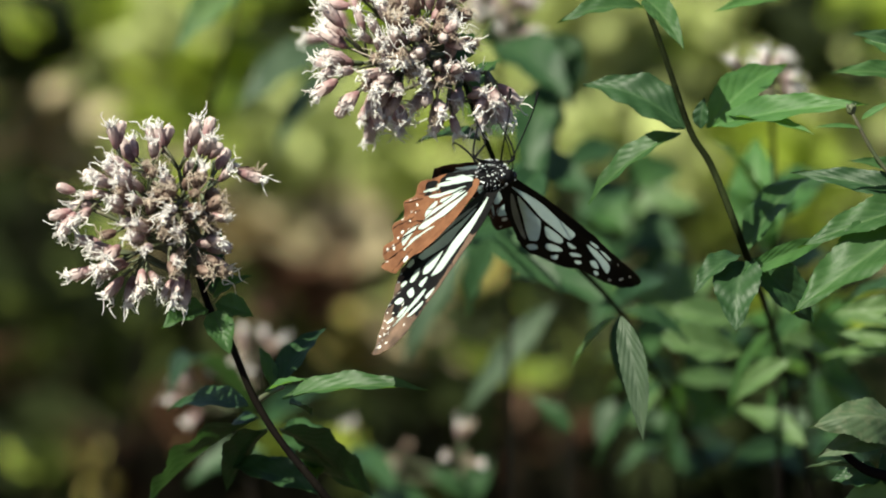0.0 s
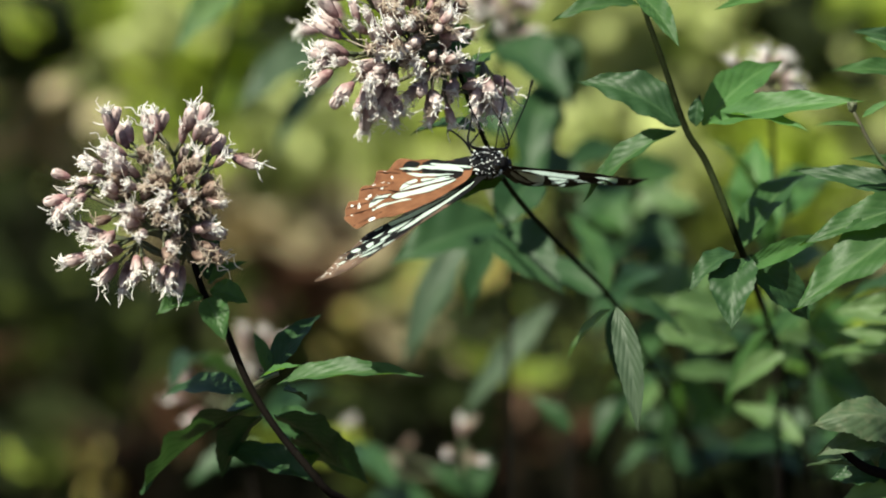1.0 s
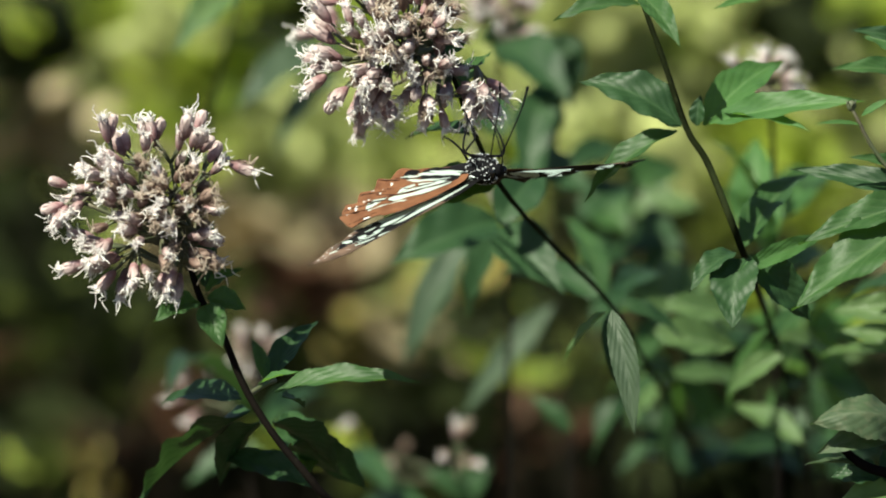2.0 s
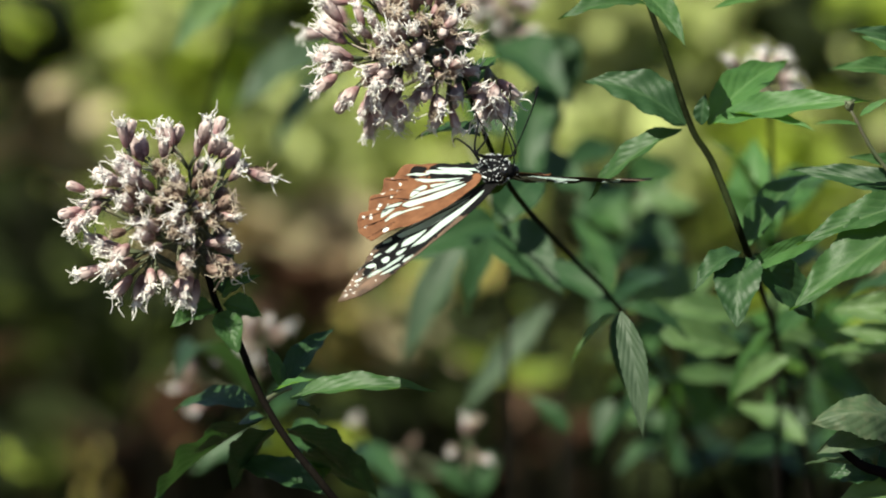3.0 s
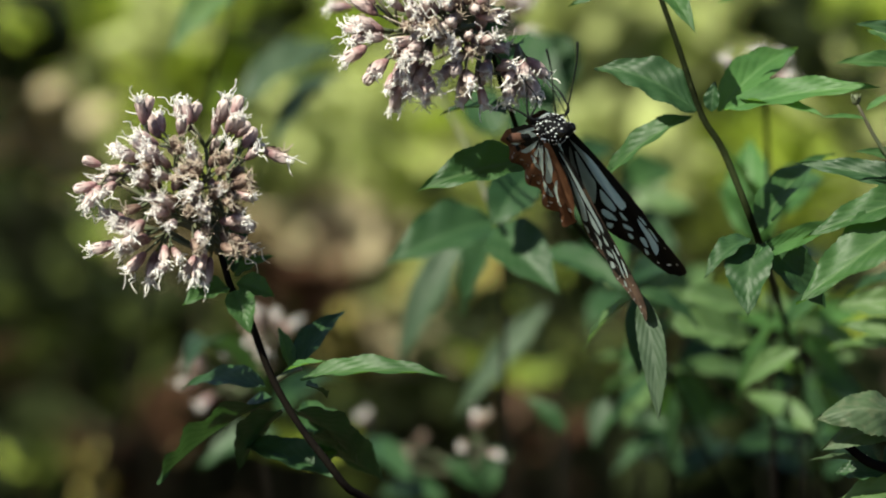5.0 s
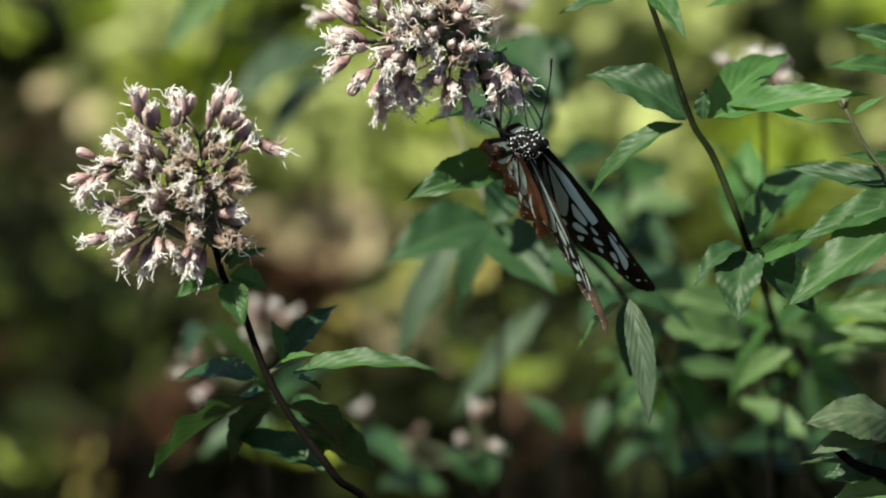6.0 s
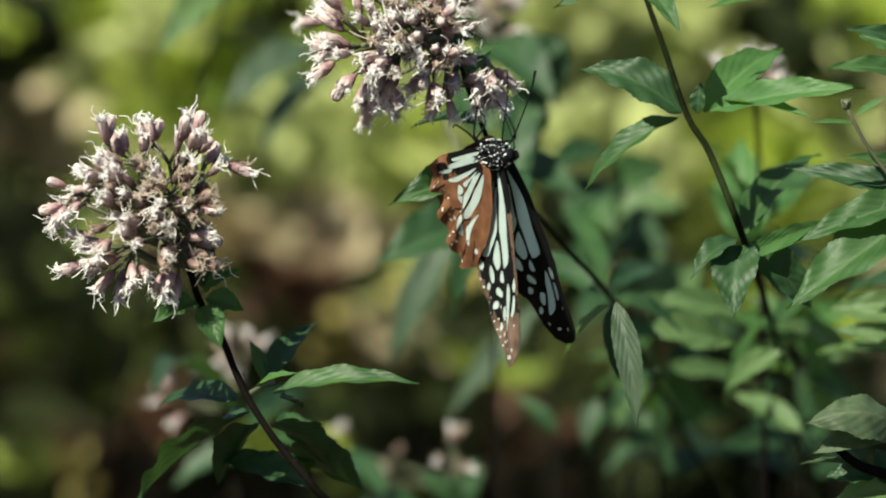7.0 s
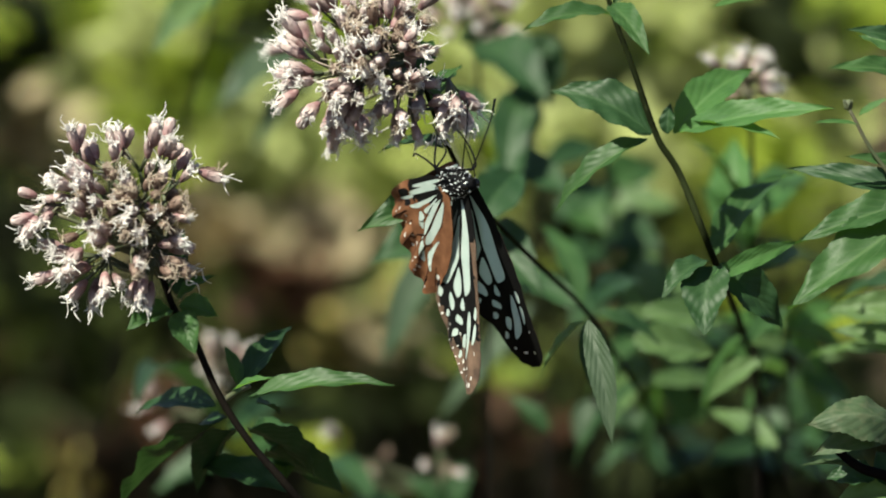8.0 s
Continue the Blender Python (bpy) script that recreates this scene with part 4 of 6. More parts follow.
# ---- the leafy stem ----
def leafy_stem():
    p = thing("leafy_stem", (0.13, 0.04, 0), "upright dark stem with pairs of toothed green leaves", "wild plant", "leafy stems")
    stalk(p, [(0.0489, 0.0441, 1.0134), (0.0513, 0.0421, 1.0037), (0.0563, 0.0391, 0.9898), (0.0622, 0.0355, 0.9728), (0.0679, 0.0335, 0.9634), (0.0762, 0.0291, 0.9425), (0.097, 0.1902, 0.8828), (0.1134, 0.2801, 0.825), (0.1241, 0.2705, 0.7797), (0.1075, 0.0144, 0.729), (0.13, 0.04, 0.35), (0.13, 0.04, -0.03)],
          [0.0006, 0.0007, 0.0008, 0.0009, 0.0009, 0.0009, 0.0010, 0.0014, 0.0024], STEM_OLIVE)
    leaf(p, (0.0506, 0.042, 1.0031), (0.0286, 0.0362, 1), 0.0068, GREEN, 10, .10, .25, 12, 40)
    leaf(p, (0.0508, 0.0404, 1.0054), (0.0597, 0.0199, 0.9955), 0.0066, GREEN, 0, .12, .3, 10, 41)
    leaf(p, (0.0518, 0.0445, 1.0053), (0.064, 0.0544, 1.0134), 0.0080, GREEN, 0, .08, .3, 12, 42)
    leaf(p, (0.0608, 0.0356, 0.9734), (0.0354, 0.0429, 0.9834), 0.0128, DEEP, 0, .12, .2, 15, 43)
    leaf(p, (0.0597, 0.0354, 0.9723), (0.0366, 0.0376, 0.9536), 0.0078, GREEN, 10, .10, .3, 15, 44)
    leaf(p, (0.0648, 0.0356, 0.9734), (0.0657, 0.0373, 0.9812), 0.0042, DEEP, 0, .04, .3, 8, 45)
    leaf(p, (0.0665, 0.0357, 0.9736), (0.0883, 0.062, 0.9851), 0.0112, FRESH, 10, .10, .25, 13, 46)
    leaf(p, (0.0677, 0.033, 0.9744), (0.1049, 0.016, 0.9829), 0.0088, FRESH, 4, .07, .25, 17, 47)
    leaf(p, (0.0709, 0.0323, 0.9771), (0.0915, 0.0157, 0.9756), 0.0052, FRESH, -25, .05, .3, 12, 48)
    leaf(p, (0.0747, 0.029, 0.9422), (0.0622, 0.0172, 0.9347), 0.0070, DEEP, 10, .14, .25, 10, 51)
    leaf(p, (0.076, 0.0268, 0.9413), (0.0728, 0.0103, 0.9262), 0.0120, DEEP, 0, .08, .25, 10, 52)
    leaf(p, (0.0776, 0.0288, 0.9414), (0.0937, 0.0303, 0.924), 0.0105, DEEP, 10, .10, .25, 12, 53)
    leaf(p, (0.0746, 0.0221, 0.9385), (0.0984, 0.0398, 0.9446), 0.0050, FRESH, 30, .08, .25, 12, 54)
    leaf(p, (0.0779, 0.0488, 0.939), (0.1012, 0.0924, 0.952), 0.0106, GREEN, -10, .06, .25, 14, 55)
    leaf(p, (0.0958, 0.1907, 0.8852), (0.0848, 0.2048, 0.8552), 0.0070, GREEN, 20, .06, .25, 12, 57)
    leaf(p, (0.0975, 0.1902, 0.8828), (0.12, 0.2076, 0.8684), 0.0079, PALE, 0, .06, .25, 12, 58)
    leaf(p, (0.0959, 0.1705, 0.8866), (0.1116, 0.2117, 0.888), 0.0078, GREEN, 0, .06, .25, 12, 59)
    leaf(p, (0.1091, 0.2224, 0.842), (0.0892, 0.2443, 0.8487), 0.0081, PALE, 0, .06, .25, 12, 60)
    leaf(p, (0.11, 0.222, 0.8403), (0.129, 0.2385, 0.8217), 0.0090, DEEP, 0, .06, .25, 12, 61)
    return p


# ---- the leafy stems at the edge ----
def edge_stem():
    p = thing("leafy_stem", (0.12, 0.02, 0), "green stem with broad toothed leaves and a brown bud", "wild plant", "leafy stems")
    stalk(p, [(0.1193, 0.0243, 1.0162), (0.1202, 0.0191, 0.9917), (0.1207, 0.013, 0.9631), (0.1205, 0.0052, 0.9262), (0.1193, -0.0035, 0.8853), (0.1149, -0.0231, 0.745), (0.12, 0.02, 0.35), (0.12, 0.02, -0.03)], [0.0012, 0.0014, 0.0016, 0.0020, 0.003])
    leaf(p, (0.1202, 0.0098, 0.9577), (0.0847, -0.0072, 0.9354), 0.0165, GREEN, 0, .05, .22, 18, 70)
    leaf(p, (0.1205, 0.0122, 0.9592), (0.0871, 0.0039, 0.9493), 0.0100, GREEN, -8, .08, .25, 17, 71)
    leaf(p, (0.1204, 0.0142, 0.9591), (0.0864, 0.0235, 0.9644), 0.0072, DEEP, -10, .05, .25, 15, 72)
    leaf(p, (0.1199, 0.0182, 0.9876), (0.0948, 0.0129, 0.9913), 0.0066, GREEN, -6, .08, .25, 12, 73)
    leaf(p, (0.1201, 0.0216, 0.9941), (0.0996, 0.0188, 1.0002), 0.0050, DEEP, -20, .08, .25, 12, 74)
    leaf(p, (0.1193, 0.0139, 0.9672), (0.0994, 0.0104, 0.9701), 0.0040, GREEN, -20, .05, .25, 12, 75)
    leaf(p, (0.1213, 0.029, 0.99), (0.1053, 0.0403, 0.9953), 0.0080, GREEN, 0, .05, .25, 12, 76)
    leaf(p, (0.0875, 0.0426, 1.0059), (0.0673, 0.0318, 1.0035), 0.0042, FRESH, -10, .06, .25, 12, 77)
    leaf(p, (0.1332, 0.1155, 0.9162), (0.1129, 0.1721, 0.8937), 0.0084, DEEP, 0, .06, .25, 12, 78)
    leaf(p, (0.1378, 0.1516, 0.8935), (0.1131, 0.1915, 0.8892), 0.0095, PALE, 0, .06, .25, 12, 79)
    leaf(p, (0.1378, 0.1499, 0.8857), (0.1082, 0.1888, 0.8763), 0.0095, PALE, 10, .06, .25, 12, 80)
    leaf(p, (0.1315, 0.11, 0.9103), (0.1059, 0.115, 0.9074), 0.0066, PALE, 0, .07, .28, 12, 83, facing=TOWARDS_PATH)
    leaf(p, (0.1317, 0.11, 0.8997), (0.1072, 0.115, 0.902), 0.0060, PALE, 0, .07, .28, 12, 84, facing=TOWARDS_PATH)
    # the bud on its thin stalk
    stalk(p, [(0.1205, 0.0104, 0.9508), (0.1119, 0.0091, 0.9638), (0.1055, 0.0088, 0.9724), (0.1013, 0.0084, 0.98), (0.1, 0.0089, 0.9825)], [0.0006, 0.0005, 0.0004], TWIG, "bud_stalk")
    bm = bmesh.new()
    ball(bm, (0.0999, 0.0091, 0.983), 0.0012, (1, 1, 1.15), 10, 8)
    for k in range(14):
        a = math.tau * k * 0.382
        q = Vector((0.0999, 0.0091, 0.983))
        tube(bm, [q + Vector((math.cos(a), math.sin(a), -0.4 + k * 0.07)) * 0.0009, q + Vector((math.cos(a) * 0.0012, math.sin(a) * 0.0012, 0.0004 + k * 0.0001))], [0.00035, 0.00012], 4)
    part("bud", bm, TWIG, p, "small closed brown bud")
    leaf(p, (0.1025, 0.0081, 0.9784), (0.0906, 0.0062, 0.979), 0.0014, FRESH, 0, .03, .2, 6, 81)
    leaf(p, (0.1024, 0.0085, 0.9806), (0.1099, 0.0075, 0.9853), 0.0022, FRESH, 0, .03, .2, 6, 82)
    return p


def worn_stem():
    p = thing("leafy_stem", (0.14, 0.02, 0), "low stem with a worn grey-green curled leaf", "wild plant", "leafy stems")
    stalk(p, [(0.0965, -0.0061, 0.9018), (0.1034, -0.0073, 0.8964), (0.1131, -0.0082, 0.8924), (0.1249, -0.0053, 0.8771), (0.1289, -0.0231, 0.745), (0.14, 0.02, 0.35), (0.14, 0.02, -0.03)], [0.0010, 0.0014, 0.0020, 0.003])
    leaf(p, (0.1131, -0.0054, 0.9052), (0.0889, -0.013, 0.9082), 0.0128, WORN, -20, .26, -.25, 15, 90)
    leaf(p, (0.1106, -0.0038, 0.9034), (0.0906, -0.0107, 0.8999), 0.0076, WORN, -30, .16, .4, 12, 91)
    leaf(p, (0.1022, -0.0054, 0.8959), (0.0884, -0.0111, 0.8977), 0.0030, WORN, 20, .06, .4, 8, 92)
    leaf(p, (0.1078, -0.0059, 0.8932), (0.0956, -0.0021, 0.8921), 0.0080, DEEP, 0, .06, .3, 12, 93)
    leaf(p, (0.1133, -0.0065, 0.8905), (0.1082, -0.0006, 0.899), 0.0080, DEEP, 0, .06, .3, 12, 94)
    leaf(p, (0.1161, -0.0068, 0.8891), (0.097, -0.0034, 0.886), 0.0090, PALE, 0, .06, .3, 12, 95)
    return p


# ---- stems farther back ----
def back_stem(name, base, label, group, spots, leaves, seed, points):
    p = thing(name, base, label, "wildflower", group)
    stalk(p, points + [(base[0], base[1], -0.03)], [0.0006, 0.0008, 0.0010, 0.0015], STEM)
    flower_head(p, points[0], spots, seed)
    for i, (a, b, w, m) in enumerate(leaves):
        leaf(p, a, b, w, m, 10 * (i % 3 - 1), .08, .25, 10, seed * 10 + i, 14)
    return p


def back_stems():
    # Withered florets and deep green leaves put the shade down here into colour.
    low = back_stem("flowering_stem", (-0.05, 0.3, 0), "blurred low stem with pale mauve flowers behind the round head", "flowering stems", [
        ((-0.0636, 0.3847, 0.8359), (0.00, -0.46, 0.71), 6, 0.008, .4), ((-0.07, 0.4026, 0.8239), (-0.20, -0.74, 0.36), 4, 0.008, .5), ((-0.0863, 0.3813, 0.8201), (-0.60, -0.45, 0.30), 4, 0.006, .3),
        ((-0.0817, 0.3599, 0.8157), (-0.40, -0.59, -0.39), 1, 0.002, .5), ((-0.0703, 0.3626, 0.8283), (0.00, -0.94, 0.40), 4, 0.007, .2)],
        [((-0.064, 0.3793, 0.8108), (-0.0811, 0.2062, 0.8618), 0.012, DEEP), ((-0.0602, 0.3785, 0.807), (-0.0365, 0.4295, 0.8062), 0.012, DEEP), ((-0.0602, 0.3769, 0.7995), (-0.087, 0.3746, 0.7883), 0.013, DEEP)], 5,
        [(-0.0707, 0.3801, 0.8145), (-0.0679, 0.3769, 0.7995), (-0.0621, 0.369, 0.762), (-0.0603, 0.3882, 0.6121)])
    mid = back_stem("flowering_stem", (0.005, 0.3, 0), "blurred low stems with small pale flowers", "flowering stems", [
        ((0.0052, 0.3388, 0.8124), (0.00, -0.48, 0.61), 5, 0.007, .5), ((0.0104, 0.3766, 0.798), (0.30, -0.82, -0.03), 1, 0.002, .8), ((-0.0304, 0.4746, 0.778), (-0.20, -0.50, 0.52), 3, 0.011, .6), ((-0.0193, 0.4738, 0.774), (0.20, -0.50, 0.52), 2, 0.009, .8)],
        [((0.0088, 0.3738, 0.7845), (-0.0065, 0.3758, 0.7939), 0.008, DEEP), ((0.0098, 0.3734, 0.7826), (0.0184, 0.3769, 0.7995), 0.008, DEEP), ((-0.0161, 0.3742, 0.7864), (-0.0365, 0.4254, 0.7868), 0.010, DEEP), ((-0.0046, 0.373, 0.7808), (-0.0286, 0.4212, 0.7674), 0.010, DEEP), ((0.0088, 0.373, 0.7808), (0.0131, 0.4249, 0.7848), 0.008, GREEN)], 6,
        [(0.0059, 0.375, 0.7901), (0.0079, 0.3706, 0.7695), (0.0088, 0.361, 0.7245), (0.0071, 0.3882, 0.6121)])
    high = back_stem("flowering_stem", (0.11, 0.3, 0), "blurred stem with white and pink flowers behind the leaves", "flowering stems", [
        ((0.0964, 0.2463, 0.9546), (0.00, -0.20, 0.96), 5, 0.005, 0), ((0.1042, 0.2458, 0.9522), (0.60, -0.41, 0.50), 4, 0.004, 0), ((0.0882, 0.2457, 0.9516), (-0.70, -0.45, 0.30), 3, 0.004, 0), ((0.0991, 0.2452, 0.9492), (0.00, -0.82, 0.48), 2, 0.005, .5)],
        [((0.0985, 0.236, 0.900), (0.0955, 0.2585, 0.930), 0.0165, FRESH), ((0.0985, 0.236, 0.899), (0.0835, 0.228, 0.921), 0.013, FRESH), ((0.1001, 0.2362, 0.9069), (0.1205, 0.2983, 0.9105), 0.014, FRESH), ((0.1001, 0.2355, 0.9036), (0.092, 0.2976, 0.907), 0.014, FRESH), ((0.1014, 0.2431, 0.8915), (0.1277, 0.292, 0.8808), 0.016, GREEN), ((0.0956, 0.225, 0.9058), (0.0787, 0.2, 0.9405), 0.013, FRESH)], 7,
        [(0.0976, 0.2345, 0.947), (0.0998, 0.2397, 0.9236), (0.1014, 0.2389, 0.8713), (0.1063, 0.2468, 0.668)])
    far = back_stem("flowering_stem", (0.02, 0.45, 0), "far blurred stem with cream flowers and drooping dark leaves", "flowering stems", [
        ((0.0176, 0.3486, 0.9549), (0.00, -0.34, 0.79), 14, 0.010, .3), ((0.0084, 0.349, 0.9567), (-0.50, -0.39, 0.59), 9, 0.009, .3), ((0.025, 0.3483, 0.9531), (0.50, -0.41, 0.50), 9, 0.009, .3)],
        [((0.0175, 0.3365, 0.9458), (0.0403, 0.3031, 0.9331), 0.018, DEEP), ((0.0346, 0.324, 0.935), (0.0269, 0.2976, 0.907), 0.014, DEEP), ((0.0121, 0.3467, 0.946), (0.0375, 0.3652, 0.9364), 0.018, DEEP), ((0.0397, 0.3441, 0.9334), (0.0319, 0.3576, 0.9009), 0.020, DEEP), ((0.0328, 0.3669, 0.9446), (0.0421, 0.3619, 0.9209), 0.020, DEEP), ((0.0213, 0.338, 0.9046), (0.0492, 0.2968, 0.9035), 0.016, DEEP),
         ((0.0204, 0.3402, 0.9154), (0.0086, 0.363, 0.9264), 0.014, DEEP)], 8,
        [(0.0176, 0.3471, 0.9478), (0.0196, 0.3516, 0.9208), (0.0216, 0.3498, 0.8644), (0.0222, 0.3411, 0.6307)])
    return low, mid, high, far


def back_leaves():
    """Leafy stems between the flowers and the far undergrowth."""
    def plant(base, label, leaves, seed, top):
        p = thing("leafy_stem", base, label, "wild plant", "leafy stems")
        line = top if isinstance(top, list) else [top, Vector(top).lerp(Vector(base), 0.5) + Vector((0.01, 0, 0.02))]
        stalk(p, line + [(base[0], base[1], -0.03)], [0.0006, 0.0008, 0.0010], STEM)
        for i, (a, b, w, m) in enumerate(leaves):
            leaf(p, a, b, w, m, 8 * (i % 4 - 1), .08, .25, 10, seed * 10 + i, 14)
        return p

    def farther(leaves, k):
        return [(*behind((a, b), k), w * k, m) for a, b, w, m in leaves]
    plant((-0.35, 0.45, 0), "blurred stem with one pale pointed leaf", [
        ((-0.066, 0.3704, 0.961), (-0.0874, 0.3458, 0.9416), 0.0130, PALE), ((-0.0641, 0.3704, 0.961), (-0.0417, 0.3715, 0.9665), 0.0130, GREEN)], 32, (-0.0648, 0.3708, 0.9628))
    h = plant((0.02, 0.22, 0), "blurred stem with broad hanging green leaves", farther([
        ((0.0179, 0.3541, 0.8844), (-0.0173, 0.3315, 0.8741), 0.0210, DEEP), ((0.0120, 0.55, 0.8400), (-0.0144, 0.5385, 0.79), 0.0150, DUSK), ((0.0192, 0.3146, 0.8907), (0.0385, 0.2905, 0.8738), 0.0180, DEEP),
        ((0.018, 0.2951, 0.8956), (0.0319, 0.3183, 0.9084), 0.016, DEEP), ((0.0434, 0.6019, 0.7997), (0.0069, 0.5926, 0.756), 0.0120, DUSK),
        ((0.0203, 0.3925, 0.8726), (0.0089, 0.406, 0.8401), 0.016, DEEP)], 0.88) + farther([((-0.032, 0.3462, 0.9434), (-0.0659, 0.3222, 0.9268), 0.0160, DUSK), ((-0.0306, 0.3642, 0.9318), (-0.0532, 0.3195, 0.9141), 0.0150, DUSK)], 1.14), 33,
        behind([(0.0181, 0.3055, 0.8963)], 0.88) + behind([(0.0282, 0.3119, 0.8783), (0.0421, 0.3471, 0.8516), (0.0578, 0.3592, 0.812), (0.0702, 0.361, 0.7245)], 1.25))
    stalk(h, behind([(-0.0318, 0.356, 0.9415), (-0.0155, 0.3559, 0.9407)], 1.14) + behind([(0.0029, 0.3422, 0.9244)], 1.0) + behind([(0.0181, 0.3053, 0.8954)], 0.88), [0.0006, 0.0008], TWIG, "side_shoot")
    # Lower whorls DEEP, upper PALE or FRESH: shade and sun put into colour.
    plant((0.075, 0.33, 0), "blurred stem with pale narrow leaves under the leafy stems", farther([
        ((0.0669, 0.2112, 0.8856), (0.0528, 0.2129, 0.8934), 0.0068, PALE), ((0.0679, 0.2113, 0.8861), (0.0686, 0.2443, 0.897), 0.0097, PALE), ((0.0687, 0.2113, 0.8859), (0.0817, 0.2338, 0.8958), 0.0098, PALE), ((0.0692, 0.211, 0.8846), (0.0951, 0.2392, 0.8728), 0.0113, PALE),
        ((0.069, 0.2109, 0.8841), (0.083, 0.1994, 0.878), 0.0085, GREEN), ((0.0672, 0.2108, 0.8838), (0.0538, 0.1879, 0.8721), 0.0105, GREEN), ((0.0695, 0.2274, 0.8656), (0.0466, 0.2182, 0.8703), 0.0093, PALE), ((0.072, 0.2275, 0.866), (0.0969, 0.2588, 0.8688), 0.0097, DEEP),
        ((0.072, 0.2273, 0.8648), (0.0957, 0.2543, 0.8478), 0.0106, GREEN), ((0.0713, 0.2271, 0.8641), (0.0826, 0.2235, 0.8473), 0.0095, GREEN), ((0.07, 0.2271, 0.8643), (0.0545, 0.1944, 0.8545), 0.0113, PALE), ((0.0695, 0.2273, 0.8648), (0.0498, 0.2449, 0.8516), 0.0091, GREEN),
    ] + [
        ((0.072, 0.2526, 0.8398), (0.0553, 0.263, 0.8404), 0.0076, DEEP), ((0.0746, 0.2526, 0.84), (0.0939, 0.2439, 0.8467), 0.0092, GREEN), ((0.0744, 0.2524, 0.8388), (0.0906, 0.27, 0.8257), 0.0074, DEEP), ((0.0722, 0.2524, 0.8386), (0.0534, 0.2399, 0.8279), 0.0098, DEEP),
        ((0.0734, 0.2528, 0.8408), (0.0724, 0.2364, 0.8598), 0.0085, GREEN), ((0.074, 0.2688, 0.8196), (0.0548, 0.2411, 0.8335), 0.0081, DEEP), ((0.0764, 0.2688, 0.8198), (0.0945, 0.3, 0.8224), 0.0097, DEEP), ((0.075, 0.2689, 0.8203), (0.0733, 0.3005, 0.8245), 0.0063, DEEP),
    ], 1.11), 34, behind([(0.0677, 0.2117, 0.888)], 1.11)[0])
    plant((0.125, 0.31, 0), "blurred stem with bright narrow leaves, sun put into their colour", farther([
        ((0.1035, 0.1711, 0.8893), (0.0843, 0.1622, 0.8953), 0.0073, FRESH), ((0.1038, 0.1712, 0.8899), (0.0964, 0.2123, 0.8907), 0.0070, PALE), ((0.1054, 0.1713, 0.89), (0.1117, 0.1541, 0.9057), 0.0063, FRESH), ((0.1059, 0.1712, 0.8896), (0.1241, 0.1822, 0.8935), 0.0084, FRESH),
        ((0.1059, 0.171, 0.8886), (0.1198, 0.1506, 0.8888), 0.0075, FRESH), ((0.1054, 0.1708, 0.888), (0.1153, 0.1683, 0.8761), 0.0072, FRESH), ((0.104, 0.1708, 0.888), (0.0965, 0.1687, 0.8778), 0.0067, PALE), ((0.1069, 0.1878, 0.8716), (0.0885, 0.159, 0.8802), 0.0068, PALE),
        ((0.1093, 0.1879, 0.8721), (0.1238, 0.1891, 0.8779), 0.0068, PALE), ((0.1092, 0.1876, 0.8708), (0.1283, 0.1953, 0.8589), 0.0105, GREEN), ((0.1085, 0.1875, 0.8704), (0.1182, 0.213, 0.8458), 0.0099, FRESH), ((0.1072, 0.1876, 0.8707), (0.0926, 0.1662, 0.8659), 0.0085, GREEN),
    ] + [
        ((0.1069, 0.1879, 0.8721), (0.0862, 0.1797, 0.8815), 0.0094, GREEN), ((0.112, 0.2235, 0.8473), (0.0954, 0.2337, 0.847), 0.0081, DEEP), ((0.1146, 0.2236, 0.8476), (0.1345, 0.2636, 0.8433), 0.0068, DEEP), ((0.1146, 0.2234, 0.8465), (0.1327, 0.2022, 0.843), 0.0097, DEEP),
        ((0.1124, 0.2233, 0.8461), (0.0981, 0.2402, 0.8293), 0.0083, DEEP), ((0.1132, 0.2237, 0.8483), (0.1115, 0.2273, 0.865), 0.0086, DEEP), ((0.1155, 0.2494, 0.8247), (0.0991, 0.2797, 0.8231), 0.0078, DEEP), ((0.1182, 0.2494, 0.8248), (0.1344, 0.2796, 0.8224), 0.0067, DEEP),
        ((0.1168, 0.2496, 0.8255), (0.1177, 0.2813, 0.8306), 0.0070, DEEP), ((0.1159, 0.2495, 0.8252), (0.0989, 0.223, 0.845), 0.0081, DEEP),
    ], 1.11), 35, behind([(0.1045, 0.1717, 0.8921)], 1.11)[0])
    plant((0.08, 0.5, 0), "blurred bushy stem with dark narrow leaves", [
        ((0.0605, 0.4181, 0.8967), (0.0385, 0.3967, 0.8923), 0.0110, DEEP), ((0.0634, 0.4153, 0.8838), (0.0452, 0.3929, 0.8745), 0.0170, DEEP), ((0.0643, 0.4153, 0.8838), (0.082, 0.4362, 0.8857), 0.0160, GREEN),
        ((0.0662, 0.4317, 0.8645), (0.0828, 0.4109, 0.8629), 0.0190, DEEP), ((0.0658, 0.4317, 0.8645), (0.0511, 0.4537, 0.8721), 0.0170, GREEN), ((0.067, 0.4292, 0.8529), (0.0459, 0.4096, 0.8572), 0.0190, DEEP), ((0.0674, 0.4292, 0.8529), (0.0879, 0.4271, 0.8433), 0.0190, DEEP),
        ((0.0691, 0.4467, 0.8389), (0.0524, 0.4243, 0.8298), 0.0190, DEEP), ((0.0671, 0.4525, 0.8663), (0.0911, 0.4529, 0.8682), 0.0170, PALE)], 38,
        [(0.0611, 0.4282, 0.8962), (0.0642, 0.4251, 0.8818), (0.067, 0.4292, 0.8529), (0.0706, 0.4295, 0.8062), (0.0711, 0.4184, 0.7061)])
